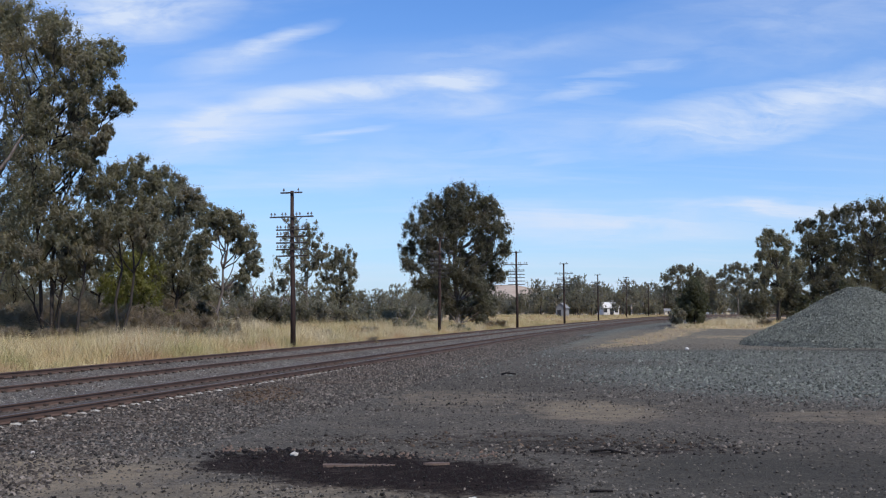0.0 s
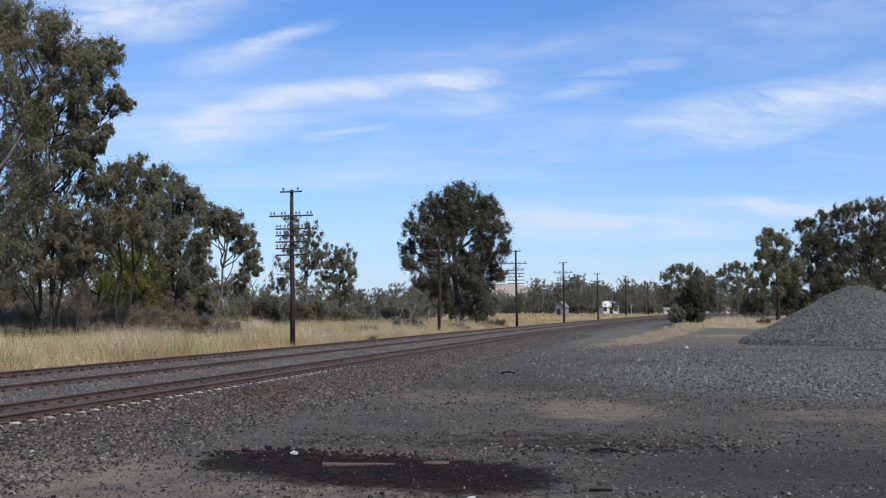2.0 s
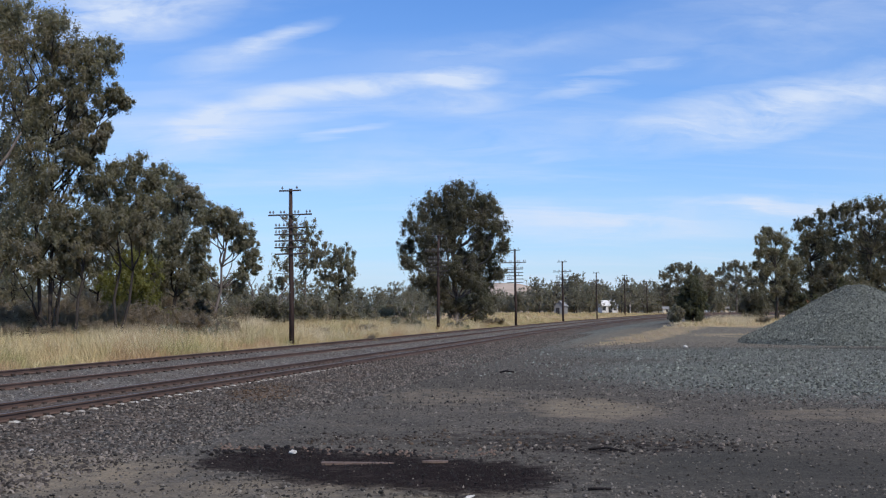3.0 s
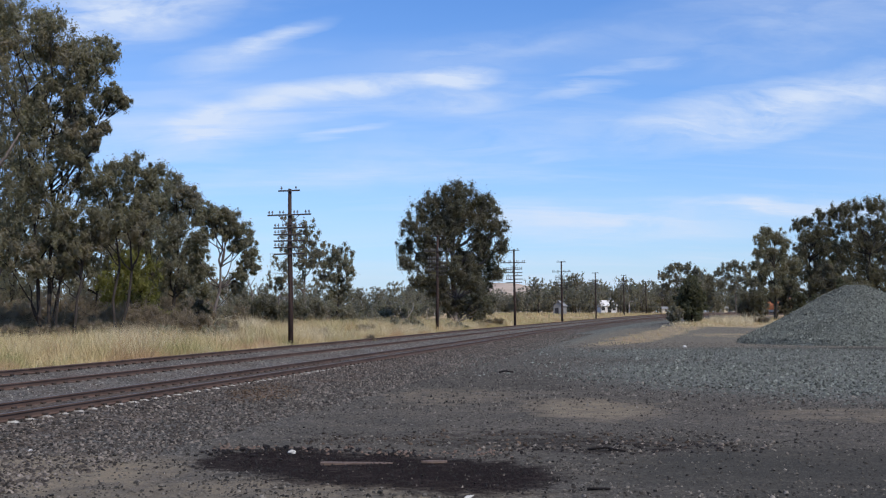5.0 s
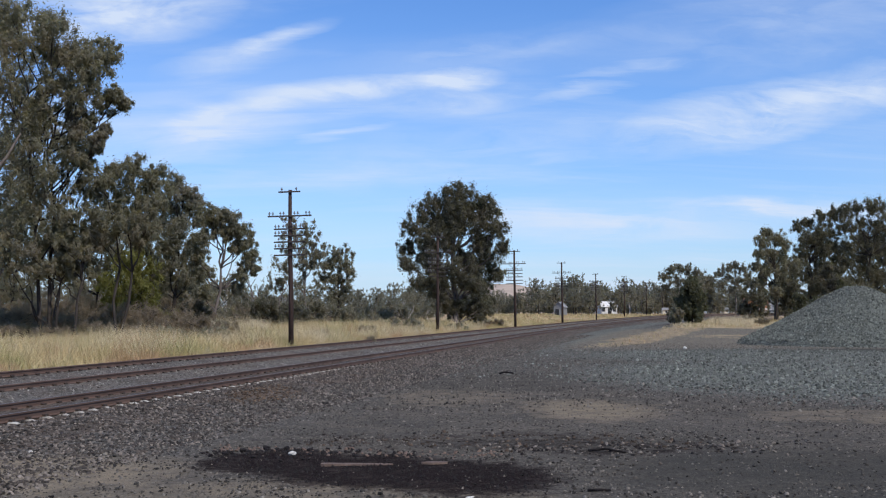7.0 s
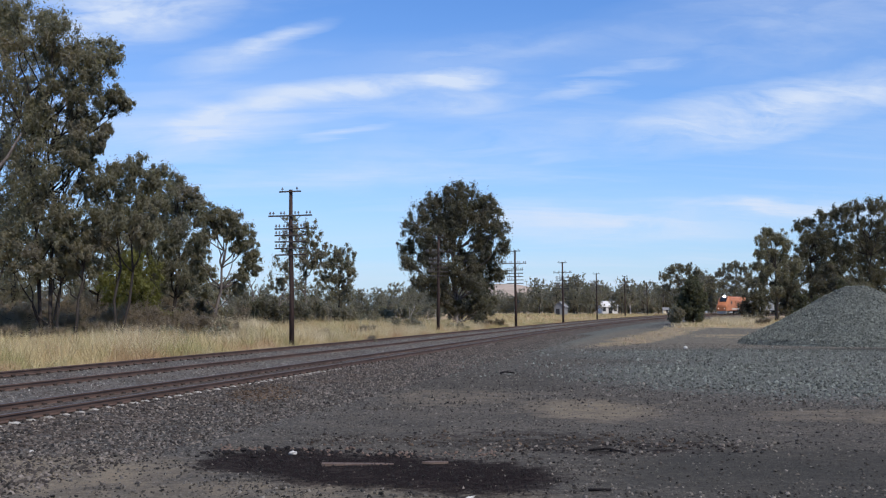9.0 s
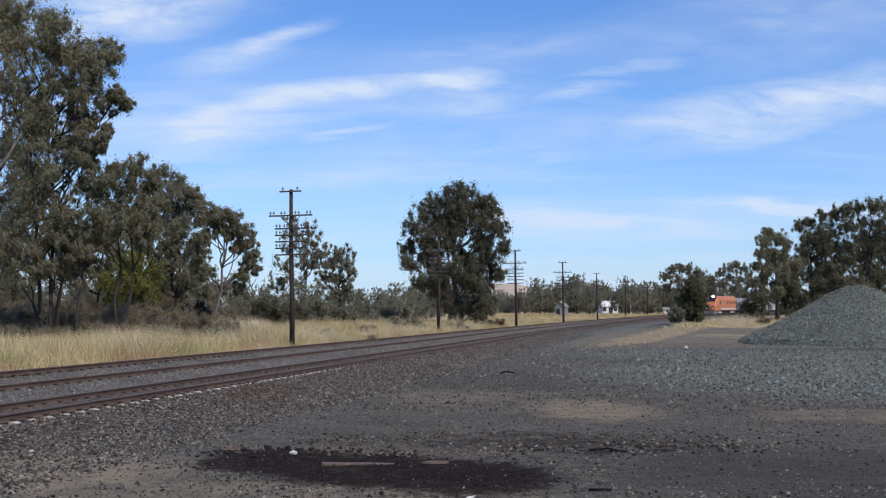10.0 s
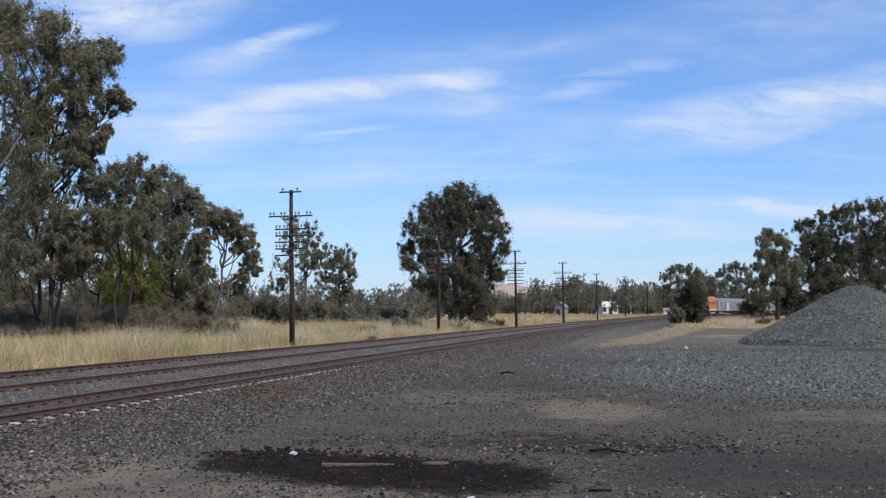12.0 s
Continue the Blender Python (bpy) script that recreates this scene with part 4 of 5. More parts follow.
def make_tree(label, x, y, lumps, trunk_top, trunk_r, leaf, bark, seed, leaf_len=0.26, per=70, subs=19, lean=0.0, depth=1.0, sway=1.0, groups=4, stems=1, turn=0.0, sides=9, twigs=5, leaf_w=0.42, droop=0.65, sub_r=(0.3, 0.5), loose=1.5, full=1.0, category="tree", name="gum_tree", group="gum trees"):
    """A gum: crooked trunk and limbs, and a crown in lumps (across, height, radius), each of many leaf sprays."""
    rng = np.random.default_rng(seed)
    z0 = float(land(x, y))
    tree = thing(name, pose(x, y, z0, 0, 0, turn), label, category, group)
    wood = Shape()
    stem_tops = []
    for k in range(stems):
        off = (k - (stems - 1) / 2) * trunk_r * 3.0
        top = Vector((lean + off * 2.5, rng.uniform(-0.4, 0.4), trunk_top * (1 - 0.06 * k)))
        pts = [Vector((off, 0, -0.3))] + [Vector((off, 0, 0)).lerp(top, w) + Vector((rng.uniform(-1, 1), rng.uniform(-1, 1), 0)) * trunk_top * 0.026 for w in (0.06, 0.3, 0.55, 0.8)] + [top]
        rr = trunk_r / stems ** 0.5
        wood.tube(pts, [rr * 1.35, rr * 1.05, rr * 0.88, rr * 0.7, rr * 0.5, rr * 0.22], sides)
        stem_tops.append((pts, rr))
    parts = {}
    for i, (lx, lz, lr) in enumerate(lumps):
        lr *= full
        ly = rng.uniform(-0.6, 0.6) * depth * (2.0 + 0.5 * lr)
        pts, rr = stem_tops[i % stems]
        zs = min(lz * rng.uniform(0.5, 0.72), trunk_top * 0.95)
        w = zs / trunk_top
        a = pts[min(5, 1 + int(w * 5))] if w > 0.1 else pts[1]
        limb = bent(a, (lx, ly, lz), rng)
        r0 = min(rr * 0.55, 0.05 * lr + 0.03 * (limb[-1] - limb[0]).length * 0.35)
        wood.tube(limb, [r0 * (1 - 0.13 * j) for j in range(6)], min(sides, 6))
        d = rng.normal(0, 1, (subs, 3))
        d /= np.linalg.norm(d, axis=1)[:, None]
        cs = np.array([lx, ly, lz]) + d * (lr * rng.uniform(0.2, loose, subs))[:, None] * np.array([1, 1, 0.9])
        for c in cs[:twigs]:
            wood.tube([limb[4], limb[4].lerp(Vector(c), 0.55) + Vector((0, 0, -0.05 * lr)), c], [r0 * 0.42, r0 * 0.25, r0 * 0.1], 4)
        g = int((lx > 0)) + 2 * int(lz > trunk_top * 0.85) if groups >= 4 else 0
        parts.setdefault(g, []).append((cs, rng.uniform(*sub_r, subs) * lr))
    part("trunk", wood, bark, tree, smooth=True)
    for g, items in sorted(parts.items()):
        cs, rs = np.concatenate([a for a, _ in items]), np.concatenate([b for _, b in items])
        pivot = Vector((cs[:, 0].mean() * 0.3, 0, cs[:, 2].min() * 0.8))
        co, idx = leaf_cloud(cs - np.array(pivot), rs, per, rng, leaf_len, leaf_len * leaf_w, droop)
        ob = part("foliage", fast_mesh("foliage", co, 3, idx, leaf), None, tree, at=Matrix.Translation(pivot))
        if sway:
            SWAYING.append((ob, pivot, sway, float(rng.uniform(0, 6))))
    return tree


def crown(width, base, top, n, seed, r=(0.16, 0.26)):
    """Lumps that fill a rounded, uneven crown."""
    rng = np.random.default_rng(seed)
    out = []
    h = top - base
    for i in range(n):
        w = (i + rng.uniform(0, 1)) / n
        z = base + h * (0.08 + 0.84 * w)
        lr = rng.uniform(*r) * width
        reach = max(0.0, width / 2 * math.sqrt(max(0.05, 1 - (1.7 * w - 0.75) ** 2)) - lr * 0.75)
        ang = i * 2.399 + rng.uniform(-0.4, 0.4)
        out.append((math.cos(ang) * reach * rng.uniform(0.6, 1.1), min(z, top - lr * 0.8), lr))
    return out


GUM = dict(leaf_len=0.23, leaf_w=0.5, droop=0.8, sub_r=(0.24, 0.5), loose=1.35)


def make_left_trees():
    tall = "tall grey-barked gum tree with drooping olive foliage"
    # the great gum at the edge of the grass: crown, then its lower boughs
    high = [(-4.4, 24.4, 1.65), (-3.2, 24.0, 1.44), (-1.2, 23.6, 1.32), (0.3, 22.5, 1.23), (-2.4, 21.5, 1.44), (-0.5, 21.1, 1.03), (1.3, 21.3, 1.15), (2.5, 20.7, 1.15), (3.8, 21.2, 0.82), (4.4, 20.3, 0.58), (3.2, 19.3, 1.15), (1.7, 19.0, 1.23), (0.3, 18.6, 0.82),
            (-3.0, 18.6, 1.15), (-1.4, 17.8, 0.82), (2.5, 17.6, 1.07), (4.0, 17.6, 0.82), (5.1, 17.4, 0.41), (4.8, 18.1, 0.45), (1.3, 17.0, 0.99), (-2.4, 16.4, 1.36), (-0.3, 16.4, 1.23)]
    low = [(2.5, 16.2, 0.55), (2.4, 15.2, 0.7), (4.2, 15.3, 0.36), (4.0, 14.5, 0.46), (3.8, 13.8, 0.34), (-1.2, 14.5, 1.56), (0.9, 14.3, 1.15), (2.0, 13.5, 0.95), (-3.0, 13.7, 1.65), (3.0, 12.8, 0.58), (0.5, 12.1, 1.36), (-1.8, 11.6, 1.48),
           (2.5, 11.0, 0.9), (-3.4, 10.4, 1.56), (-0.3, 9.6, 1.4), (1.7, 9.0, 1.11), (-2.2, 7.9, 1.48), (0.5, 7.1, 1.15), (2.5, 7.2, 0.82), (-3.4, 6.1, 1.23), (-0.9, 5.3, 0.9), (1.5, 5.1, 0.82)]
    gum = make_tree(tall, -28.6, 84, high + low, 18, 0.2, M_LEAF, M_DARKBARK, 3, per=92, subs=33, full=1.2, lean=-0.8, stems=2, sway=1.6, depth=1.2, **GUM)
    part("limb", Shape().tube([(-3.6, -2.3, 11.2), (-2.9, -2.5, 12.2), (-2.2, -2.6, 13.0), (-1.7, -2.6, 13.9), (-1.2, -2.7, 14.7)], [0.15, 0.13, 0.11, 0.085, 0.05], 8), M_BARK, gum, "pale bare bough", smooth=True)
    make_tree(tall, -35.4, 90, crown(12, 5, 27, 26, 5, (0.1, 0.15)), 19, 0.32, M_LEAFGREY, M_MIDBARK, 6, per=70, subs=26, lean=-1.0, sway=1.2, **GUM)
    # two stems that fork below a dense crown
    make_tree("twin-stemmed gum tree with dense hanging foliage", -23.6, 84.6, [(-0.7, 12.3, 0.75), (1.1, 12.6, 0.75), (2.1, 12.0, 0.71), (-1.2, 11.3, 0.84), (0.6, 11.2, 0.96), (2.4, 11.3, 0.71), (-0.6, 10.1, 0.97), (1.3, 9.9, 0.97), (2.8, 9.8, 0.66), (-1.5, 8.8, 0.88), (0.4, 8.5, 0.88), (2.1, 8.4, 0.79), (-1.1, 7.3, 0.66), (1.6, 7.3, 0.45)],
              9.5, 0.17, M_LEAF, M_DARKBARK, 21, per=92, subs=32, full=1.36, lean=0.5, stems=2, depth=0.8, **GUM)
    make_tree("bushy gum tree with foliage down to the scrub", -23.7, 102, [(0.0, 13.4, 0.7), (1.1, 12.7, 0.85), (2.0, 11.8, 0.55), (-0.7, 11.7, 0.9), (0.9, 11.1, 1.0), (-1.0, 9.8, 1.1), (0.7, 9.5, 1.1), (2.2, 10.3, 0.65), (-0.5, 7.7, 1.15), (1.2, 7.5, 1.0), (0.1, 5.7, 1.0), (1.7, 5.6, 0.8), (-1.1, 4.3, 0.8), (0.9, 4.0, 0.8)],
              10.5, 0.17, M_LEAFGREY, M_DARKBARK, 22, per=92, subs=34, full=1.3, lean=0.4, depth=0.8, **GUM)
    make_tree("open gum tree with pale forked limbs and drooping sprays", -18.7, 95, [(-0.6, 10.0, 0.6), (0.5, 10.0, 0.56), (1.4, 9.5, 0.6), (0.0, 9.0, 0.65), (1.0, 8.5, 0.51), (2.2, 8.6, 0.56), (-0.9, 8.2, 0.65), (2.7, 7.6, 0.51), (1.9, 7.3, 0.47), (-1.3, 6.6, 0.65), (3.0, 6.6, 0.42), (-1.0, 5.0, 0.6), (-0.8, 3.6, 0.56), (2.7, 5.9, 0.42), (3.3, 5.6, 0.33), (2.2, 4.9, 0.42), (1.9, 4.0, 0.37)],
              7.0, 0.16, M_LEAF, M_MIDBARK, 23, per=84, subs=30, full=1.4, lean=0.8, depth=0.6, **GUM)
    # the wood behind
    for b, d, w, base, top, n, seed, leaf in ((-372, 112, 8.5, 2.5, 11.5, 16, 200, M_LEAF), (-300, 106, 6.5, 3.0, 10.5, 14, 201, M_LEAFGREY), (-268, 118, 7.5, 2.0, 12.0, 15, 202, M_LEAFGREY), (-395, 120, 9.0, 3.0, 15.0, 16, 203, M_LEAFGREY), (-338, 98, 5.0, 4.0, 11.0, 12, 204, M_LEAF), (-333, 83.5, 4.0, 4.2, 8.5, 9, 205, M_LEAFGREY), (-236, 112, 6.0, 1.5, 10.0, 14, 207, M_LEAFGREY), (-214, 116, 4.5, 1.0, 7.0, 11, 208, M_LEAFGREY), (-255, 100, 4.5, 3.0, 10.0, 12, 209, M_LEAF), (-285, 97, 5.0, 5.0, 12.0, 12, 210, M_LEAFGREY), (-317, 83.0, 4.0, 4.2, 8.5, 9, 206, M_LEAF)):
        make_tree("slender gum tree in the wood behind the line", b * d / 1000, d, crown(w, base, top, n, seed, (0.13, 0.2)), top * 0.62, 0.13, leaf, M_DARKBARK, seed, per=42, subs=20, lean=0.4, sway=0.6, sides=6, twigs=3, **GUM)
    # smaller trees further along
    make_tree("small open gum tree with pale limbs", -15.8, 135, [(-1.5, 11.7, 0.79), (0.0, 11.4, 0.66), (0.7, 9.7, 0.79), (-1.8, 9.7, 0.86), (-0.3, 8.2, 0.73), (-2.2, 7.1, 0.93), (0.9, 7.6, 0.53), (-1.0, 5.1, 0.99), (1.4, 8.9, 0.4), (-3.2, 5.6, 0.59)],
              7.5, 0.16, M_LEAFGREY, M_BARK, 31, per=70, subs=26, full=1.3, depth=0.6, leaf_len=0.27, leaf_w=0.5, droop=0.9, sub_r=(0.24, 0.5), loose=2.0)
    make_tree("small rounded gum tree behind dry grass", -12.5, 140, [(-0.1, 9.1, 0.62), (-1.0, 8.0, 0.75), (0.7, 8.0, 0.75), (1.4, 6.9, 0.48), (-1.6, 6.3, 0.62), (0.1, 6.2, 0.82), (-0.7, 4.5, 0.89), (1.0, 4.4, 0.75)],
              6.0, 0.16, M_LEAFGREY, M_DARKBARK, 32, per=74, subs=30, full=1.35, depth=0.6, leaf_len=0.27, leaf_w=0.5, droop=0.9, sub_r=(0.24, 0.5), loose=2.0)
    make_tree("low dark bushy gum tree beside a leafless shrub", -16.6, 108, crown(4.2, 0.3, 3.4, 12, 33, (0.16, 0.22)), 2.4, 0.12, M_LEAFDEEP, M_DARKBARK, 33, per=50, subs=18, **GUM)


def make_round_tree():
    edge = [(-0.6, 17.0, 1.4), (1.0, 17.2, 1.4), (3.0, 16.2, 1.5), (4.3, 15.6, 1.2), (-2.6, 16.2, 1.4), (-4.0, 14.8, 1.4), (4.2, 14.4, 1.4), (-5.2, 12.8, 1.3), (5.5, 12.6, 1.0), (-6.0, 10.4, 1.1), (5.9, 10.2, 0.9), (-5.5, 8.2, 1.2), (4.6, 8.6, 1.4),
            (5.3, 6.8, 0.9), (-4.2, 5.9, 1.1), (-2.6, 5.2, 1.1), (3.3, 5.6, 1.3), (-1.6, 3.4, 1.2), (2.6, 3.2, 1.3), (4.0, 3.2, 0.9), (2.4, 1.9, 1.0), (3.4, 2.0, 1.0), (0.8, 2.4, 1.0), (-0.5, 2.2, 0.9)]
    inside = crown(10.6, 4.0, 17.0, 30, 43, (0.11, 0.15))
    lumps = [(0.96 * a, 0.3 + 0.92 * b, 1.06 * c) for a, b, c in edge + inside]
    make_tree("large round-crowned gum tree with dense dark foliage", 1.65, 138, lumps, 11.5, 0.42, M_LEAFDEEP, M_BARK, 41, per=100, subs=30, full=1.13, leaf_len=0.255, leaf_w=0.5, droop=0.8, sub_r=(0.24, 0.46), loose=1.1, lean=-0.3, sway=0.7)


def make_right_trees():
    big = "broad dark gum tree behind the gravel stockpile"
    crowns = ((63.9, 221, M_LEAF, 53, [(-1.1, 16.8, 1.08), (-2.7, 15.3, 1.19), (0.5, 16.0, 1.41), (2.3, 14.7, 1.3), (-3.2, 12.8, 0.97), (-1.0, 13.1, 1.51), (1.4, 12.0, 1.62), (-3.8, 10.4, 0.97), (-1.6, 9.9, 1.3), (1.1, 8.8, 1.73), (3.2, 10.4, 1.51), (2.7, 6.6, 1.73), (-0.3, 5.5, 1.3), (-2.7, 7.2, 0.76)]),
              (73.9, 230, M_LEAFDEEP, 52, [(-2.3, 19.0, 1.13), (0.0, 19.6, 1.24), (2.3, 20.6, 1.35), (-1.4, 16.4, 1.58), (1.4, 17.5, 1.69), (4.3, 21.1, 1.46), (3.9, 18.1, 1.69), (-1.7, 13.0, 1.69), (1.7, 14.2, 1.58), (4.5, 14.7, 1.8), (-0.6, 9.7, 1.91), (2.8, 10.2, 1.91), (0.6, 6.3, 1.8), (4.5, 6.8, 1.8)]),
              (84.9, 228, M_LEAFDEEP, 51, [(-5.0, 21.6, 1.34), (-2.6, 22.1, 1.45), (0.3, 22.5, 1.56), (3.3, 22.8, 1.67), (6.7, 22.4, 2.01), (-4.5, 18.5, 1.79), (-1.1, 19.1, 2.01), (2.6, 19.1, 2.01), (6.1, 18.5, 2.23), (-3.9, 14.6, 1.9), (0.0, 15.2, 1.9), (3.9, 14.6, 2.23), (-3.3, 10.7, 2.01), (0.6, 10.7, 2.01), (4.5, 10.1, 2.23), (-1.7, 6.8, 2.01), (2.8, 6.2, 2.23), (-5.0, 7.9, 1.34)]))
    for x, y, leaf, seed, lumps in crowns:
        make_tree(big, x, y, lumps, lumps[0][1] * 0.75, 0.24, leaf, M_DARKBARK, seed, per=96, subs=34, full=1.16, leaf_len=0.32, leaf_w=0.5, droop=0.6, sub_r=(0.26, 0.5), loose=1.2, sway=0.5, sides=6, twigs=4)
    for x, y, w, base, top, n, seed in ((95, 240, 16, 3, 22.8, 26, 54), (80, 246, 13, 2.5, 19, 22, 56), (70.5, 243, 9, 2.5, 14, 16, 57), (88.5, 243, 13, 2, 19, 22, 58), (76, 224, 8, 1.5, 12, 16, 59)):
        make_tree(big, x, y, crown(w, base, top, n, seed, (0.1, 0.15)), top * 0.7, 0.35, M_LEAFDEEP, M_DARKBARK, seed, per=50, subs=24, leaf_len=0.44, leaf_w=0.5, droop=0.6, loose=1.2, sway=0.5, sides=6, twigs=2)
    # paler gums beyond the line, in the leaf colour lightened for haze
    far = "grey-green gum tree with an open crown beyond the railway curve"
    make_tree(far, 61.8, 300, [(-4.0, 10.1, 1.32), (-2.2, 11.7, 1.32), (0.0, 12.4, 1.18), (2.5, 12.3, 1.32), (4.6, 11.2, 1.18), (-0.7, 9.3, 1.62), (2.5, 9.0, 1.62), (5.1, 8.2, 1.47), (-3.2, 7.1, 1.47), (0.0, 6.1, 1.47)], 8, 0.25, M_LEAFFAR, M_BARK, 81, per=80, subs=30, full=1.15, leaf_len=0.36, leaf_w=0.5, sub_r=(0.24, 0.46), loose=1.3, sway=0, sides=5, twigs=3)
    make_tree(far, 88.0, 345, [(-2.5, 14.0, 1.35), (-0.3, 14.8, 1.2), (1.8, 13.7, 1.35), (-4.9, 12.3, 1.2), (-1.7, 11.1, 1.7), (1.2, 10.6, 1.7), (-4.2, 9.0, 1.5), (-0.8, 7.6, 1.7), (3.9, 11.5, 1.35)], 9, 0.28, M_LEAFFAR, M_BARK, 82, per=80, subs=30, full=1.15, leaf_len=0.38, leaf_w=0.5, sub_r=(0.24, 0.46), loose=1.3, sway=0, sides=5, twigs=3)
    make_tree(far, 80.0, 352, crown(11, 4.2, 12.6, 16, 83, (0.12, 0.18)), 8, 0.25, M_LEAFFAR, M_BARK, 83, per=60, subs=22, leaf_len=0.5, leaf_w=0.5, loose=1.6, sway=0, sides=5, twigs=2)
    shrubs = ((57.9, 214, M_LEAFDEEP, 61, [(0.0, 7.0, 0.9), (-0.9, 4.9, 0.95), (0.7, 4.9, 1.0), (-0.3, 2.8, 1.25), (1.3, 2.3, 1.0), (-1.2, 2.3, 0.8), (0.0, 1.1, 1.2)]),)
    for x, y, leaf, seed, lumps in shrubs:
        make_tree("dense leafy shrub at the edge of the trees", x, y, lumps, 4.5, 0.12, leaf, M_DARKBARK, seed, per=60, subs=30, full=1.35, leaf_len=0.42, leaf_w=0.5, sway=0.3, category="shrub", name="shrub", group="shrubs")
    for x, y, w, top, seed, leaf in ((66.5, 222, 5.0, 8.5, 68, M_LEAFDEEP), (65.0, 209, 3.4, 5.0, 62, M_LEAFGREEN), (68.3, 209, 3.2, 4.4, 66, M_LEAFGREEN), (75.0, 215, 3.4, 7.8, 63, M_LEAFGREEN), (84, 212, 7, 7.0, 64, M_LEAFDEEP), (78, 222, 9, 8, 65, M_LEAFDEEP)):
        make_tree("dense leafy shrub at the edge of the trees", x, y, crown(w, 0.0, top, 15, seed, (0.17, 0.26)), top * 0.6, 0.12, leaf, M_DARKBARK, seed, per=50, subs=18, leaf_len=0.42, leaf_w=0.5, sway=0.3, category="shrub", name="shrub", group="shrubs")
    # the dark bush by the line
    make_tree("dense dark-green bush beside the railway curve", 41.3, 190, crown(5.1, 0.4, 7.3, 22, 71, (0.16, 0.23)), 4.0, 0.14, M_LEAFGREEN, M_DARKBARK, 71, per=64, subs=22, leaf_len=0.38, leaf_w=0.5, sway=0.4, category="bush", name="bush", group="bushes")
    make_tree("low grey-green bush beside the railway curve", 38.0, 188, crown(2.6, 0.2, 2.8, 8, 72, (0.2, 0.3)), 1.6, 0.08, M_LEAFGREY, M_DARKBARK, 72, per=50, leaf_len=0.35, leaf_w=0.5, sway=0.3, category="bush", name="bush", group="bushes")


def make_far_trees():
    rng = np.random.default_rng(90)
    models = []
    for k in range(6):
        top = (12, 14, 10, 13, 9, 15)[k]
        base = (3.5, 4, 1.2, 3, 0.8, 5)[k]
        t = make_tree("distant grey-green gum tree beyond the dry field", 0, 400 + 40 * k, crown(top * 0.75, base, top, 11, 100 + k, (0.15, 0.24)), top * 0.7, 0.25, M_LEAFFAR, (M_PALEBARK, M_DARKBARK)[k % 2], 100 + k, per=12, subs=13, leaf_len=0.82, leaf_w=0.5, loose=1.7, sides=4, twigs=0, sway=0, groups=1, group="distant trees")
        models.append(t)
    used = set()

    def plant(k, bearing, d, size):
        if 84 < bearing < 178 and d > 390:
            size *= 0.74
        if 185 <= bearing < 395 and d > 350:
            size *= 0.95
        x = bearing / 2042.0 * d
        m = pose(x, d, float(land(x, d)) - 0.1, 0, 0, rng.uniform(0, 360)) @ Matrix.Scale(size, 4)
        if k not in used:
            used.add(k)
            models[k].matrix_basis = m
        else:
            copy_thing(models[k], m)

    # bearings run across the view; the wood stands beyond the field
    for b in np.arange(-420, -40, 13):
        plant(int(rng.integers(0, 6)), b + rng.uniform(-8, 8), rng.uniform(285, 340), rng.uniform(0.6, 0.84))
    for b in np.arange(-60, 410, 9):
        plant(int(rng.integers(0, 6)), b + rng.uniform(-8, 8), rng.uniform(400, 500), rng.uniform(0.95, 1.5))
    for b in np.arange(-430, 0, 11):
        plant(int(rng.choice([2, 4])), b + rng.uniform(-5, 5), rng.uniform(225, 260), rng.uniform(0.42, 0.6))
    for b in np.arange(-20, 420, 8):
        plant(int(rng.choice([2, 4])), b + rng.uniform(-5, 5), rng.uniform(405, 460), rng.uniform(0.8, 1.15))
    for b in np.arange(-30, 385, 7):
        plant(int(rng.choice([2, 4])), b + rng.uniform(-3, 3), rng.uniform(393, 404), rng.uniform(0.4, 0.66))
    for b in np.arange(180, 380, 30):
        plant(int(rng.choice([0, 1, 3, 5])), b + rng.uniform(-8, 8), rng.uniform(360, 390), rng.uniform(0.9, 1.25))
    for b in np.arange(375, 560, 12):
        plant(int(rng.integers(0, 6)), b + rng.uniform(-5, 5), rng.uniform(385, 430), rng.uniform(0.8, 1.1))
    for b in np.arange(380, 640, 13):
        plant(int(rng.choice([2, 4])), b + rng.uniform(-5, 5), rng.uniform(435, 470), rng.uniform(0.6, 0.95))
    for b, d, size in ((274, 338, 0.7), (301, 340, 0.62), (262, 336, 0.85), (318, 338, 0.8), (238, 395, 1.4), (222, 400, 1.3), (330, 395, 1.25)):
        plant(1, b, d, size)
    for b in np.arange(466, 640, 7):
        if not 500 < b < 512:
            plant(int(rng.choice([2, 4])), b + rng.uniform(-3, 3), rng.uniform(352, 378), rng.uniform(0.7, 1.0))
    for b in np.arange(-790, -385, 15):
        plant(int(rng.integers(0, 6)), b + rng.uniform(-10, 10), rng.uniform(150, 190), rng.uniform(0.6, 0.85))


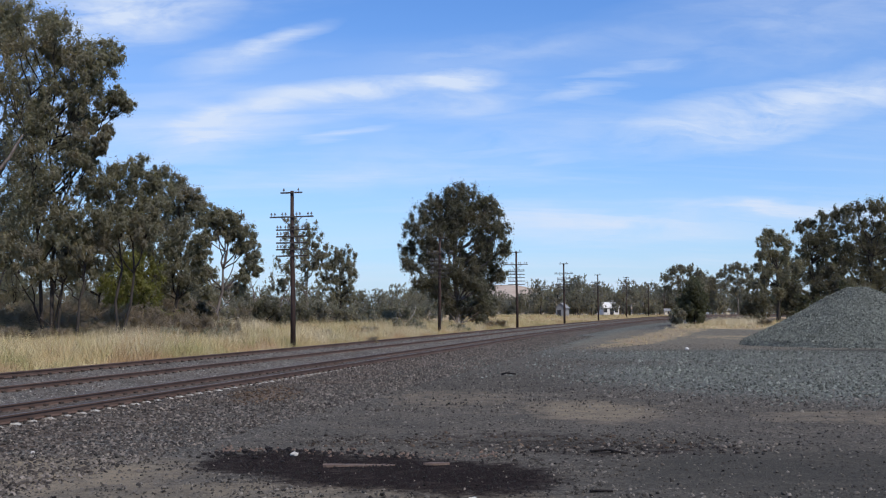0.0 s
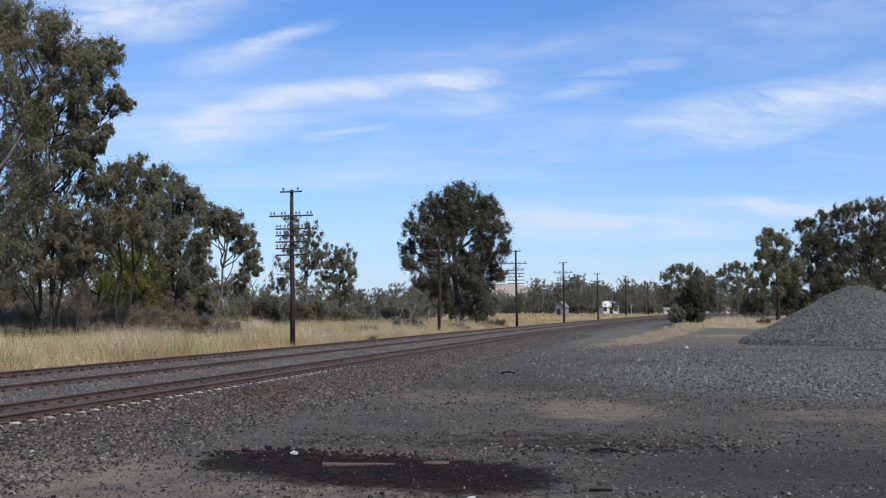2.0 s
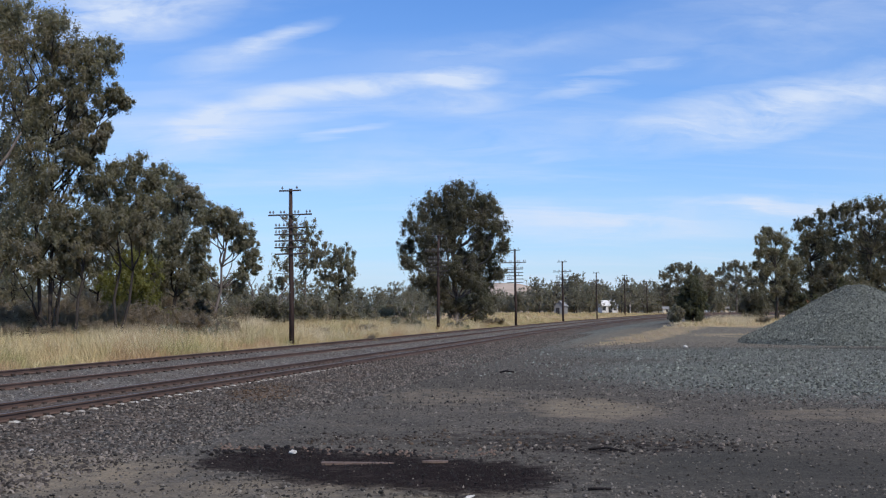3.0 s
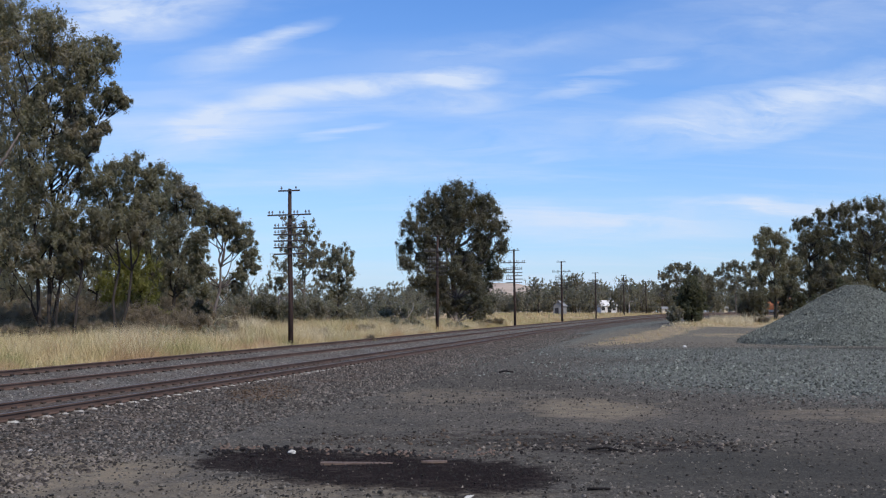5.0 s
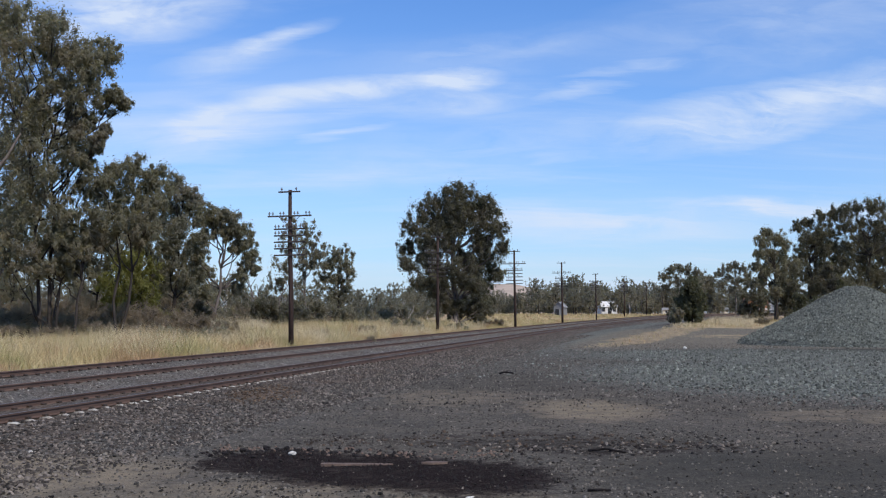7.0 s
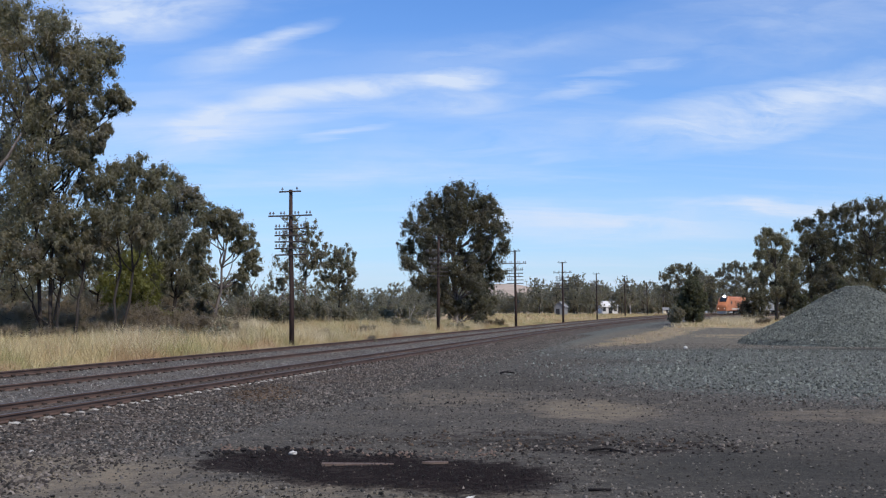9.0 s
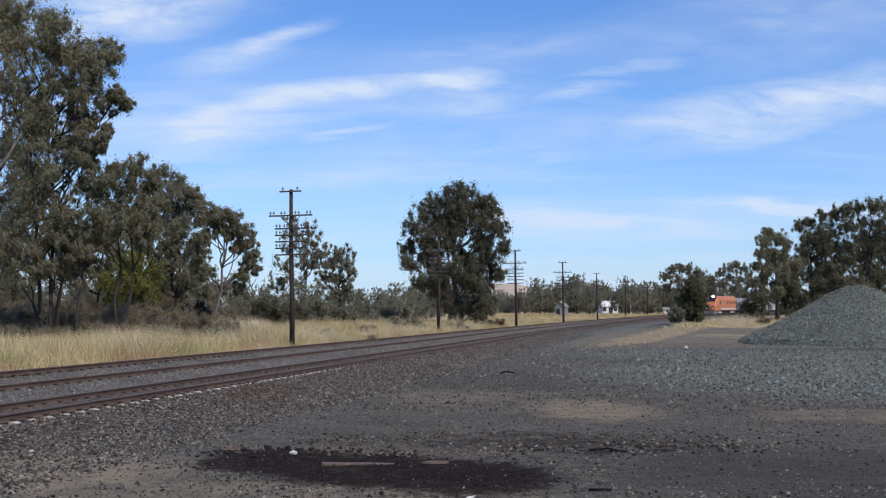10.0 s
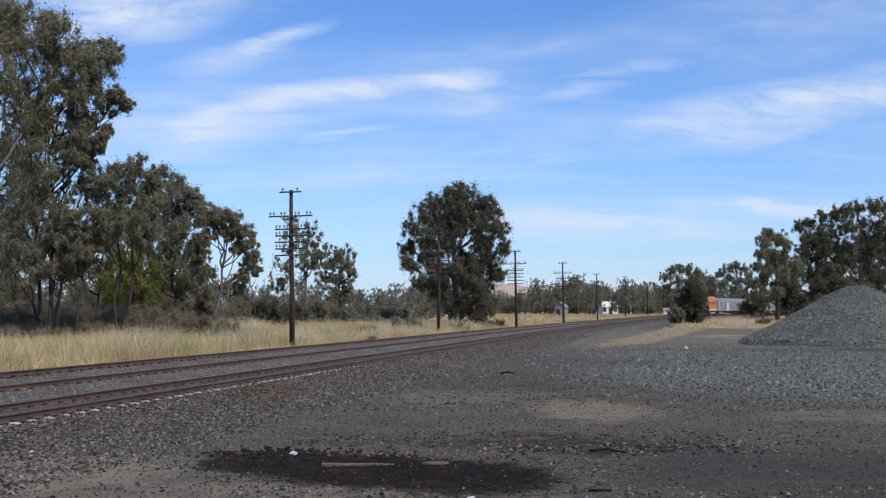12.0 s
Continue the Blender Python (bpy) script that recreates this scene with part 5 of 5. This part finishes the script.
def make_scrub():
    """Grey undergrowth below the trees, and low bushes in the grass."""
    rng = np.random.default_rng(77)
    spots = []
    for k in range(30):
        x = -39 + 21.5 * (k + rng.uniform(0, 1)) / 30
        y = rng.uniform(84, 101)
        spots.append((x * y / 88, y, rng.uniform(4.5, 8), 0.9 + 0.1 * (y - 80) + rng.uniform(-0.3, 1.0), M_SCRUB))
    for k in range(13):
        y = rng.uniform(103, 112)
        spots.append((-(0.41 - 0.016 * k + rng.uniform(-0.006, 0.006)) * y, y, rng.uniform(5.5, 7.5), rng.uniform(3.2, 4.6), M_SCRUB))
    spots += [(-28.2, 79.5, 4.0, 1.1, M_SCRUB), (-31.4, 80.5, 4.0, 1.2, M_SCRUB), (-24.6, 80.5, 3.5, 1.0, M_SCRUB), (-13.5, 128, 4, 1.8, M_SCRUB), (-8.6, 134, 4, 2.1, M_LEAFGREY), (-4, 138, 4, 1.5, M_SCRUB), (-6.4, 136, 3, 1.6, M_LEAFGREY), (-22.4, 95.0, 2.4, 3.0, M_LEAFLIME), (-15.2, 112, 4.5, 3.6, M_LEAFDEEP), (-14.6, 124, 5.0, 4.2, M_LEAFGREY), (-12.2, 132, 4.5, 3.6, M_LEAFGREY), (-10.4, 138, 4.5, 3.6, M_LEAFGREY), (-16.8, 132, 5.0, 4.2, M_LEAFGREY), (-8.6, 146, 5.0, 3.4, M_LEAFGREY), (-19.2, 112, 5.0, 4.2, M_LEAFGREY), (-5.4, 150, 5.0, 3.6, M_LEAFGREY), (-21.5, 100, 3.5, 3.4, M_LEAFDEEP),
              (-5.5, 124, 2.2, 1.3, M_LEAFGREY), (-2.6, 118, 1.6, 0.9, M_LEAFGREY), (-17.5, 90, 2.4, 1.5, M_LEAFGREY), (-6.2, 98, 1.2, 1.0, M_SCRUB), (-16.8, 72, 2.0, 1.0, M_LEAFGREY), (-18.4, 73.5, 1.6, 0.9, M_LEAFGREY), (-15.2, 78, 1.8, 1.1, M_LEAFGREY), (-3.4, 112, 2.4, 1.6, M_LEAFGREY), (-4.6, 73, 0.8, 0.9, M_SCRUB), (-8.2, 78, 0.9, 0.9, M_SCRUB), (1.6, 124, 2.2, 0.9, M_LEAFGREY), (6.5, 150, 3.0, 1.2, M_SCRUB), (58, 165, 2.5, 1.0, M_SCRUB), (49.5, 178, 2.2, 1.0, M_SCRUB)]
    make_tree("tall bright olive-green bush below the gum trees", -25.6, 95.5, crown(6.2, 1.0, 7.2, 18, 301, (0.14, 0.2)), 4.2, 0.1, M_LEAFLIME, M_DARKBARK, 301, per=60, subs=14, leaf_len=0.26, sway=0.4, groups=1, category="bush", name="bush", group="bushes")
    for x, y, w, h, leaf in spots:
        n = 16
        lumps = [(rng.uniform(-0.5, 0.5) * w, rng.uniform(0.15, 0.75) * h, rng.uniform(0.24, 0.36) * min(w * 0.5, h)) for _ in range(n)]
        green = leaf in (M_LEAFLIME, M_LEAFDEEP, M_LEAFGREY)
        make_tree("leafy green bush below the gum trees" if green else "tangled grey undergrowth below the gum trees", x, y, lumps, h * 0.5, 0.05, leaf, M_DARKBARK, int(rng.integers(1e6)), per=38 if green else 24, subs=9, leaf_len=0.28 if green else 0.5, leaf_w=0.45 if green else 0.09, droop=0.65 if green else -0.5, sides=4, twigs=0, sway=0, groups=1, depth=0.5, loose=1.1, category="bush", name="bush", group="bushes")


def make_bare(x, y, h, mat, seed, label):
    """A leafless shrub: forked pale branches."""
    rng = np.random.default_rng(seed)
    tree = thing("dead_shrub", pose(x, y, float(land(x, y))), label, "dead shrub", "dead shrubs")
    for k in range(7):
        w = rng.uniform(0, 2 * math.pi)
        tip = Vector((math.cos(w) * h * 0.4, math.sin(w) * h * 0.3, h * rng.uniform(0.6, 1.0)))
        limb = Shape()
        pts = bent((0, 0, -0.1), tip, rng, 0.05)
        limb.tube(pts, [h * 0.016 * (1 - 0.14 * j) for j in range(6)], 6)
        for j in (2, 3, 4):
            t2 = pts[j] + Vector((rng.uniform(-1, 1), rng.uniform(-1, 1), rng.uniform(0.3, 1.2))) * h * 0.18
            limb.tube([pts[j], t2], [h * 0.008, h * 0.003], 5)
        part("branch", limb, mat, tree)


make_bare(-18.6, 124, 6.2, M_BARK, 1, "leafless grey shrub with fine forked branches")
make_bare(-4.4, 150, 3.4, M_PALEBARK, 2, "dead pale shrub standing in dry grass")
make_left_trees()
make_round_tree()
make_right_trees()
make_far_trees()
make_scrub()


# ---- far buildings and hill ----
def make_hill():
    xs, ys = np.linspace(-600, 900, 60), np.linspace(1300, 2300, 30)
    gx, gy = np.meshgrid(xs, ys)
    x, y = gx.ravel(), gy.ravel()
    z = 47 * np.exp(-((x - 100) / 105) ** 2 - ((y - 1800) / 260) ** 2) + 14 * np.exp(-((x + 220) / 200) ** 2 - ((y - 1850) / 260) ** 2) + 3 * wave(x, y, 0.02)
    z = np.where(z > 4, z, -6) + 1
    i, j = np.meshgrid(np.arange(59), np.arange(29))
    k = (j * 60 + i).ravel()
    me = fast_mesh("hill", np.stack([x, y, z], 1), 4, np.stack([k, k + 1, k + 61, k + 60], 1).ravel(), M_HILL)
    me.polygons.foreach_set("use_smooth", [True] * len(me.polygons))
    tagged(new("hill", me), "bare brown hill far beyond the trees", "hill", kind="structure")


def house(name, x, y, turn, size, eave, ridge, wall_mat, roof_mat, label, openings, category, sink=0.0):
    """A gabled building: walls, roof and openings (face, across, sill, width, height)."""
    ob = thing(name, pose(x, y, float(land(x, y)) - sink, 0, 0, turn), label, category)
    w, d = size[0] / 2, size[1] / 2
    sh = Shape().add([(-w, -d, 0), (w, -d, 0), (w, d, 0), (-w, d, 0), (-w, -d, eave), (w, -d, eave), (w, d, eave), (-w, d, eave), (-w, 0, ridge), (w, 0, ridge)],
                     [(0, 1, 5, 4), (1, 2, 6, 9, 5), (2, 3, 7, 6), (3, 0, 4, 8, 7), (3, 2, 1, 0)])
    part("wall", sh, wall_mat, ob)
    o = 0.25
    k = (ridge - eave) / d
    for s in (-1, 1):
        e = eave - o * k
        pts = [(-w - o, s * (d + o), e), (w + o, s * (d + o), e), (w + o, 0, ridge + 0.02), (-w - o, 0, ridge + 0.02)]
        up = [(a, b, c + 0.08) for a, b, c in pts]
        part("roof", Shape().add(pts + up, [(3, 2, 1, 0), (4, 5, 6, 7), (0, 1, 5, 4), (1, 2, 6, 5), (2, 3, 7, 6), (3, 0, 4, 7)]), roof_mat, ob)
    for kind, face, across, sill, ww, hh in openings:
        if face == "front":
            part(kind, Shape().box((across, -d, sill + hh / 2), (ww, 0.1, hh), None, 0.01), M_DARK, ob)
        else:
            part(kind, Shape().box((-w, across, sill + hh / 2), (0.1, ww, hh), None, 0.01), M_DARK, ob)
    return ob


make_hill()
house("shed", 31.0, 300, 68, (3.0, 2.7), 2.3, 3.5, M_IRONSHEET, M_IRONSHEET, "small grey corrugated iron shed beside the railway", [("doorway", "gable", 0.45, 0, 1.0, 1.7)], "shed")
home = house("farmhouse", 50.3, 350, 10, (4.8, 4.4), 2.5, 4.0, M_WHITEPAINT, M_WHITEPAINT, "white farmhouse with a bright roof beyond the field", [("window", "front", -1.8, 1.0, 1.0, 1.2), ("window", "front", 1.6, 1.0, 1.0, 1.2), ("door", "front", 0, 0.1, 0.9, 2.0)], "house")
part("chimney", Shape().box((1.2, 0.4, 4.2), (0.6, 0.6, 1.4), None, 0.02), M_WHITEPAINT, home)
house("cottage", 69.0, 356, -5, (1.6, 2.4), 1.5, 2.1, M_CREAM, M_IRONSHEET, "cream weatherboard cottage behind the trees", [("window", "front", 0.3, 0.6, 0.5, 0.7)], "house")
house("cottage", 92.5, 376, 0, (1.5, 2.0), 1.5, 2.1, M_CREAM, M_IRONSHEET, "small pale cottage beyond the railway curve", [("window", "front", 0.3, 0.9, 0.5, 0.8)], "house")


# ---- yard litter ----
def make_litter():
    def rest(x, y):
        return float(land(x, y))
    sh = Shape()
    sh.sweep([[(a, -0.10 + e, 0), (a, 0.10 - e, 0), (a, 0.09 - e, 0.05), (a, -0.09 + e, 0.05)] for a, e in ((-0.55, 0.03), (-0.5, 0.0), (0.0, 0.005), (0.42, 0.0), (0.55, 0.06))])
    ob = new("board", sh.mesh("board", M_PLANK))
    ob.matrix_basis = pose(-1.28, 17.75, rest(-1.28, 17.75) - 0.03, 0, 1, 4)
    tagged(ob, "weathered brown board lying on burnt ground", "board")
    sh = Shape().sweep([[(a, -e, 0), (a, e, 0), (a, e * 0.9, 0.03), (a, -e * 0.9, 0.03)] for a, e in ((-0.2, 0.03), (-0.05, 0.09), (0.12, 0.07), (0.2, 0.02))])
    ob = new("board", sh.mesh("board", M_PLANK))
    ob.matrix_basis = pose(-0.1, 17.75, rest(-0.1, 17.75) + 0.01, 0, 0, 8)
    tagged(ob, "short broken board lying on burnt ground", "board")

    def rough(name, x, y, size, mat, label, category, seed, lift=0.3):
        bm = bmesh.new()
        bmesh.ops.create_icosphere(bm, subdivisions=2, radius=0.5)
        r = np.random.default_rng(seed)
        for p in bm.verts:
            p.co *= 0.82 + 0.3 * noise.noise(p.co * 3 + Vector((seed, 0, 0))) + r.uniform(-0.05, 0.05)
        bmesh.ops.scale(bm, vec=size, verts=bm.verts)
        me = bpy.data.meshes.new(name)
        bm.to_mesh(me)
        bm.free()
        me.materials.append(mat)
        o = new(name, me)
        o.matrix_basis = pose(x, y, rest(x, y) + size[2] * lift, 0, 0, r.uniform(0, 360))
        tagged(o, label, category)

    rough("stone", -2.42, 18.95, (0.17, 0.13, 0.09), M_WHITESTONE, "smooth pale stone on burnt ground", "stone", 1)
    rough("stone", -6.7, 19.0, (0.11, 0.09, 0.07), M_WHITESTONE, "small pale stone on gravel", "stone", 2)
    rough("stone", 0.35, 14.55, (0.34, 0.10, 0.04), M_WHITESTONE, "flat pale stone at the edge of burnt ground", "stone", 3)
    rough("stone", 15.6, 74.0, (0.42, 0.3, 0.25), M_WHITESTONE, "white stone beside the gravel road", "stone", 4)
    for i, (x, y, a, b) in enumerate(((-2.7, 19.3, 0.13, 0.1), (-3.15, 19.1, 0.11, 0.08), (-2.2, 19.5, 0.12, 0.08), (-3.7, 18.7, 0.1, 0.07), (-1.8, 19.2, 0.09, 0.06), (-2.5, 18.2, 0.1, 0.05), (-1.4, 18.9, 0.12, 0.06), (-2.95, 19.7, 0.18, 0.1), (-3.3, 19.4, 0.15, 0.09), (-2.6, 19.6, 0.15, 0.1), (-3.5, 18.9, 0.14, 0.09), (-3.0, 18.6, 0.12, 0.07))):
        rough("charred_lump", x, y, (a, a * 0.8, b), M_BURNT, "black charred lump of timber", "charcoal", 20 + i)

    rng = np.random.default_rng(31)
    n = 6000
    x, y = rng.uniform(-4.6, 2.2, n), rng.uniform(14.4, 20.2, n)
    k = char_mask(x, y) + 0.25 * rng.normal(0, 1, n) > 0.62
    rocks("charcoal_bits", x[k], y[k], land(x[k], y[k]), 0.008 + 0.07 * rng.uniform(0, 1, int(k.sum())) ** 2.5, M_BURNT, "black charcoal crumbs on burnt ground", rng)
    k = (char_mask(x, y) > 0.3) & (rng.uniform(0, 1, n) < 0.07)
    rocks("pale_chips", x[k], y[k], land(x[k], y[k]), rng.uniform(0.015, 0.05, int(k.sum())), M_STONE, "small pale chips on burnt ground", rng)

    def stick(pts, r, mat, label):
        z = [rest(p[0], p[1]) for p in pts]
        ob = new("branch", Shape().tube([(p[0], p[1], zz + r + p[2]) for p, zz in zip(pts, z)], [r * (1 - 0.1 * k) for k in range(len(pts))], 7).mesh("branch", mat, True))
        tagged(ob, label, "branch")

    stick([(2.45, 19.35, 0), (2.58, 19.4, 0.01), (2.75, 19.38, 0.03), (2.9, 19.3, 0.01), (3.05, 19.2, 0)], 0.024, M_BURNT, "dark crooked branch lying on the gravel")
    stick([(2.2, 43.6, 0.0), (2.4, 43.5, 0.05), (2.7, 43.2, 0.02)], 0.035, M_BURNT, "short dark stick on the gravel yard")
    stick([(0.1, 50.2, 0), (0.4, 50.0, 0.02), (0.75, 50.3, 0.0)], 0.022, M_BARK, "bleached grey stick on the gravel yard")
    n = 170
    x = rng.uniform(-3.9, -0.4, n)
    y = 19.3 - 0.25 * (x + 2.6) ** 2 * 0.4 + rng.normal(0, 0.28, n)
    rocks("charcoal_bits", x, y, land(x, y), rng.uniform(0.04, 0.13, n), M_BURNT, "charred wood pieces heaped along burnt ground", rng, None, True)
    n = 130
    x = rng.uniform(-3.9, 1.2, n)
    y = 19.6 - 0.28 * (x + 2.6) + rng.normal(0, 0.25, n)
    rocks("wood_chips", x, y, land(x, y), rng.uniform(0.03, 0.12, n), M_PLANK, "brown wood chips beside burnt ground", rng, None, True)
    n = 260
    x = rng.uniform(0.6, 5.6, n)
    y = 19.9 + 0.5 * rng.normal(0, 1, n) + 0.25 * np.sin(2.1 * x)
    rocks("stone_debris", x, y, land(x, y), 0.03 + 0.1 * rng.uniform(0, 1, n) ** 2, M_STONE, "dark stone and clod debris round a fallen branch", rng, None, True)
    n = 420
    x, y = rng.uniform(-2.4, 4.6, n), 20.9 + 0.75 * rng.normal(0, 1, n)
    k = char_mask(x, y) > 0.15
    rocks("soil_clods", x[k], y[k], land(x[k], y[k]), 0.025 + 0.09 * rng.uniform(0, 1, int(k.sum())) ** 2, M_CLOD, "brown clods of earth on dark soil", rng, None, True)
    n = 90
    x, y = rng.uniform(0.8, 5.0, n), 19.6 + 0.45 * rng.normal(0, 1, n)
    rocks("charcoal_bits", x, y, land(x, y), rng.uniform(0.03, 0.11, n), M_BURNT, "black charred bits round a fallen branch", rng, None, True)
    stake = new("stake", Shape().tube([(0, 0, -0.15), (0.01, 0, 0.25), (0.09, 0, 0.52)], [0.035, 0.032, 0.028], 7).mesh("stake", M_POLE, True))
    stake.matrix_basis = pose(-15.3, 57.5, rest(-15.3, 57.5))
    tagged(stake, "short dark leaning stake in the grass verge", "stake")
    stick([(1.9, 15.1, 0), (2.05, 15.12, 0.0), (2.2, 15.1, 0.0)], 0.02, M_BURNT, "thin dark stick on the gravel yard")


make_litter()


# ---- train ----
def body_rings(width, height, floor, ys):
    """Cross-sections of a rounded body along y: (y, width factor, height factor)."""
    rings = []
    for y, fw, fh in ys:
        w, h = width / 2 * fw, floor + (height - floor) * fh
        rings.append([(-w, y, floor), (w, y, floor), (w * 1.0, y, floor + (h - floor) * 0.72), (w * 0.86, y, floor + (h - floor) * 0.92), (w * 0.55, y, h), (-w * 0.55, y, h), (-w * 0.86, y, floor + (h - floor) * 0.92), (-w, y, floor + (h - floor) * 0.72)])
    return rings


def make_bogie(car, y):
    bogie = part("bogie", Shape().box((0, y, 0.62), (2.1, 2.9, 0.28), None, 0.05).box((-1.1, y, 0.66), (0.16, 3.2, 0.36), None, 0.05).box((1.1, y, 0.66), (0.16, 3.2, 0.36), None, 0.05), M_SKIRT, car, "pale grey bogie frame")
    for dy in (-1.25, 1.25):
        for x in (-0.75, 0.75):
            part("wheel", Shape().tube([(x - 0.07, y + dy, 0.46), (x + 0.07, y + dy, 0.46)], [0.46, 0.46], 16), M_UNDER, bogie)


def make_power_car():
    car = thing("locomotive", pose(0, 0, 0), "orange diesel power car with sloping nose and lit headlight", "locomotive")
    part("body", Shape().sweep(body_rings(2.95, 4.5, 1.1, [(-6.2, 1, 1), (5.2, 1, 1), (6.2, 1.0, 0.99)])), M_ORANGE, car)
    part("nose", Shape().sweep(body_rings(2.95, 4.5, 1.0, [(6.2, 1.0, 0.99), (7.0, 0.98, 0.86), (8.2, 0.93, 0.52), (8.7, 0.84, 0.40), (8.8, 0.8, 0.3)])), M_ORANGE, car)
    scr = Shape().sweep([[(-0.84, y, z), (0.84, y, z), (0.84, y - 0.06, z - 0.12), (-0.84, y - 0.06, z - 0.12)] for y, z in ((6.42, 4.44), (7.05, 4.08), (7.5, 3.65), (7.85, 3.3))])
    part("windscreen", scr, M_GLASS, car, "sloping dark windscreen")
    for s in (-1, 1):
        part("cab_window", Shape().box((1.45 * s, 5.6, 3.0), (0.06, 1.0, 0.8), None, 0.02), M_GLASS, car)
        part("side_stripe", Shape().box((1.455 * s, -0.4, 1.45), (0.05, 11.2, 0.35), None, 0.01), M_SKIRT, car, "pale stripe along the sill")
        for k in range(4):
            part("grille", Shape().box((1.46 * s, -5.2 + k * 1.9, 3.0), (0.05, 1.3, 0.8), None, 0.02), M_GRILLE, car)
        part("marker_light", Shape().tube([(0.85 * s, 8.7, 1.55), (0.85 * s, 8.85, 1.55)], [0.05, 0.05], 10), M_BEAM, car, "small lit marker light")
    part("headlight", Shape().tube([(0, 6.2, 4.42), (0, 6.6, 4.42)], [0.24, 0.24], 14), M_BEAM, car, "bright lit headlight")
    part("fuel_tank", Shape().box((0, 0.5, 0.75), (2.2, 3.8, 0.7), None, 0.08), M_UNDER, car)
    part("pilot", Shape().box((0, 8.4, 0.65), (2.5, 0.25, 0.7), None, 0.05), M_SKIRT, car, "pale grey pilot plate")
    part("underframe", Shape().box((0, 1.0, 1.05), (2.6, 14.2, 0.2), None, 0.03), M_UNDER, car)
    part("exhaust", Shape().box((0, -2, 4.52), (1.2, 3.0, 0.14), None, 0.04), M_UNDER, car)
    for y in (-4.2, 5.2):
        make_bogie(car, y)
    return car


def make_carriage():
    car = thing("carriage", pose(0, 0, 0), "silver ribbed stainless steel carriage coupled in a train", "railway carriage", "train carriages")
    part("body", Shape().sweep(body_rings(2.9, 4.1, 1.0, [(-11.8, 0.97, 0.98), (-11.6, 1, 1), (11.6, 1, 1), (11.8, 0.97, 0.98)])), M_SILVER, car)
    for s in (-1, 1):
        for k in range(13):
            part("rib", Shape().box((1.46 * s, -10.8 + k * 1.8, 2.1), (0.06, 0.16, 2.1), None, 0.02), M_SKIRT if k % 4 == 0 else M_SILVER, car)
        for y in (-6.3, 4.5):
            part("door", Shape().box((1.462 * s, y, 2.05), (0.07, 1.6, 1.9), None, 0.02), M_SKIRT, car, "pale sliding door")
        part("sill", Shape().box((1.455 * s, 0, 1.04), (0.08, 23.2, 0.16), None, 0.02), M_UNDER, car)
    part("gangway", Shape().box((0, 12.0, 2.2), (1.1, 0.5, 2.3), None, 0.05), M_UNDER, car)
    part("underframe", Shape().box((0, 0, 0.8), (2.3, 14, 0.45), None, 0.05), M_UNDER, car)
    for y in (-8.2, 8.2):
        make_bogie(car, y)
    return car


TRAIN = [(make_power_car(), 8.8, 5.4)]
coach = make_carriage()
TRAIN += [(coach, 27.6, 8.2)] + [(copy_thing(coach, pose(0, 0, 0)), 27.6 + 24.2 * k, 8.2) for k in (1, 2, 3)]


def nose_at(t):
    """Where the nose of the slowing train stands along the line."""
    left = 12.0 - t
    return 332.2 + 6.4 * left + 0.42 * left * left


def car_pose(t, back, half):
    s = nose_at(t) + back
    a, b = rail_point(s - half), rail_point(s + half)
    d, c = a - b, (a + b) / 2
    return pose(*c, 0, 0, math.degrees(math.atan2(-d.x, d.y))) @ pose(0, 0, 0, math.degrees(math.atan2(d.z, math.hypot(d.x, d.y))))


def motions():
    """All that moves: the train on the curve, and foliage in the wind."""
    for car, back, half in TRAIN:
        walk(car, [(t * 0.5, car_pose(t * 0.5, back, half)) for t in range(25)])
    gust = ([0, 1.5, 2.5, 4.0, 5.5, 6.5, 8.0, 9.5, 12.0], [0, 0.1, 0.35, -0.4, -1.0, -0.55, 0.2, 0.25, 0.3])
    for ob, pivot, give, phase in SWAYING:
        rows = []
        for k in range(13):
            g = float(np.interp(k - 0.15 * math.sin(phase), *gust))
            turn = give * (0.95 * g + 0.28 * math.sin(1.9 * k + phase))
            rows.append((k, Matrix.Translation(pivot) @ pose(0, 0, 0, give * 0.3 * math.sin(1.3 * k + 2 * phase), turn, 0)))
        walk(ob, rows)


single_stones()
motions()
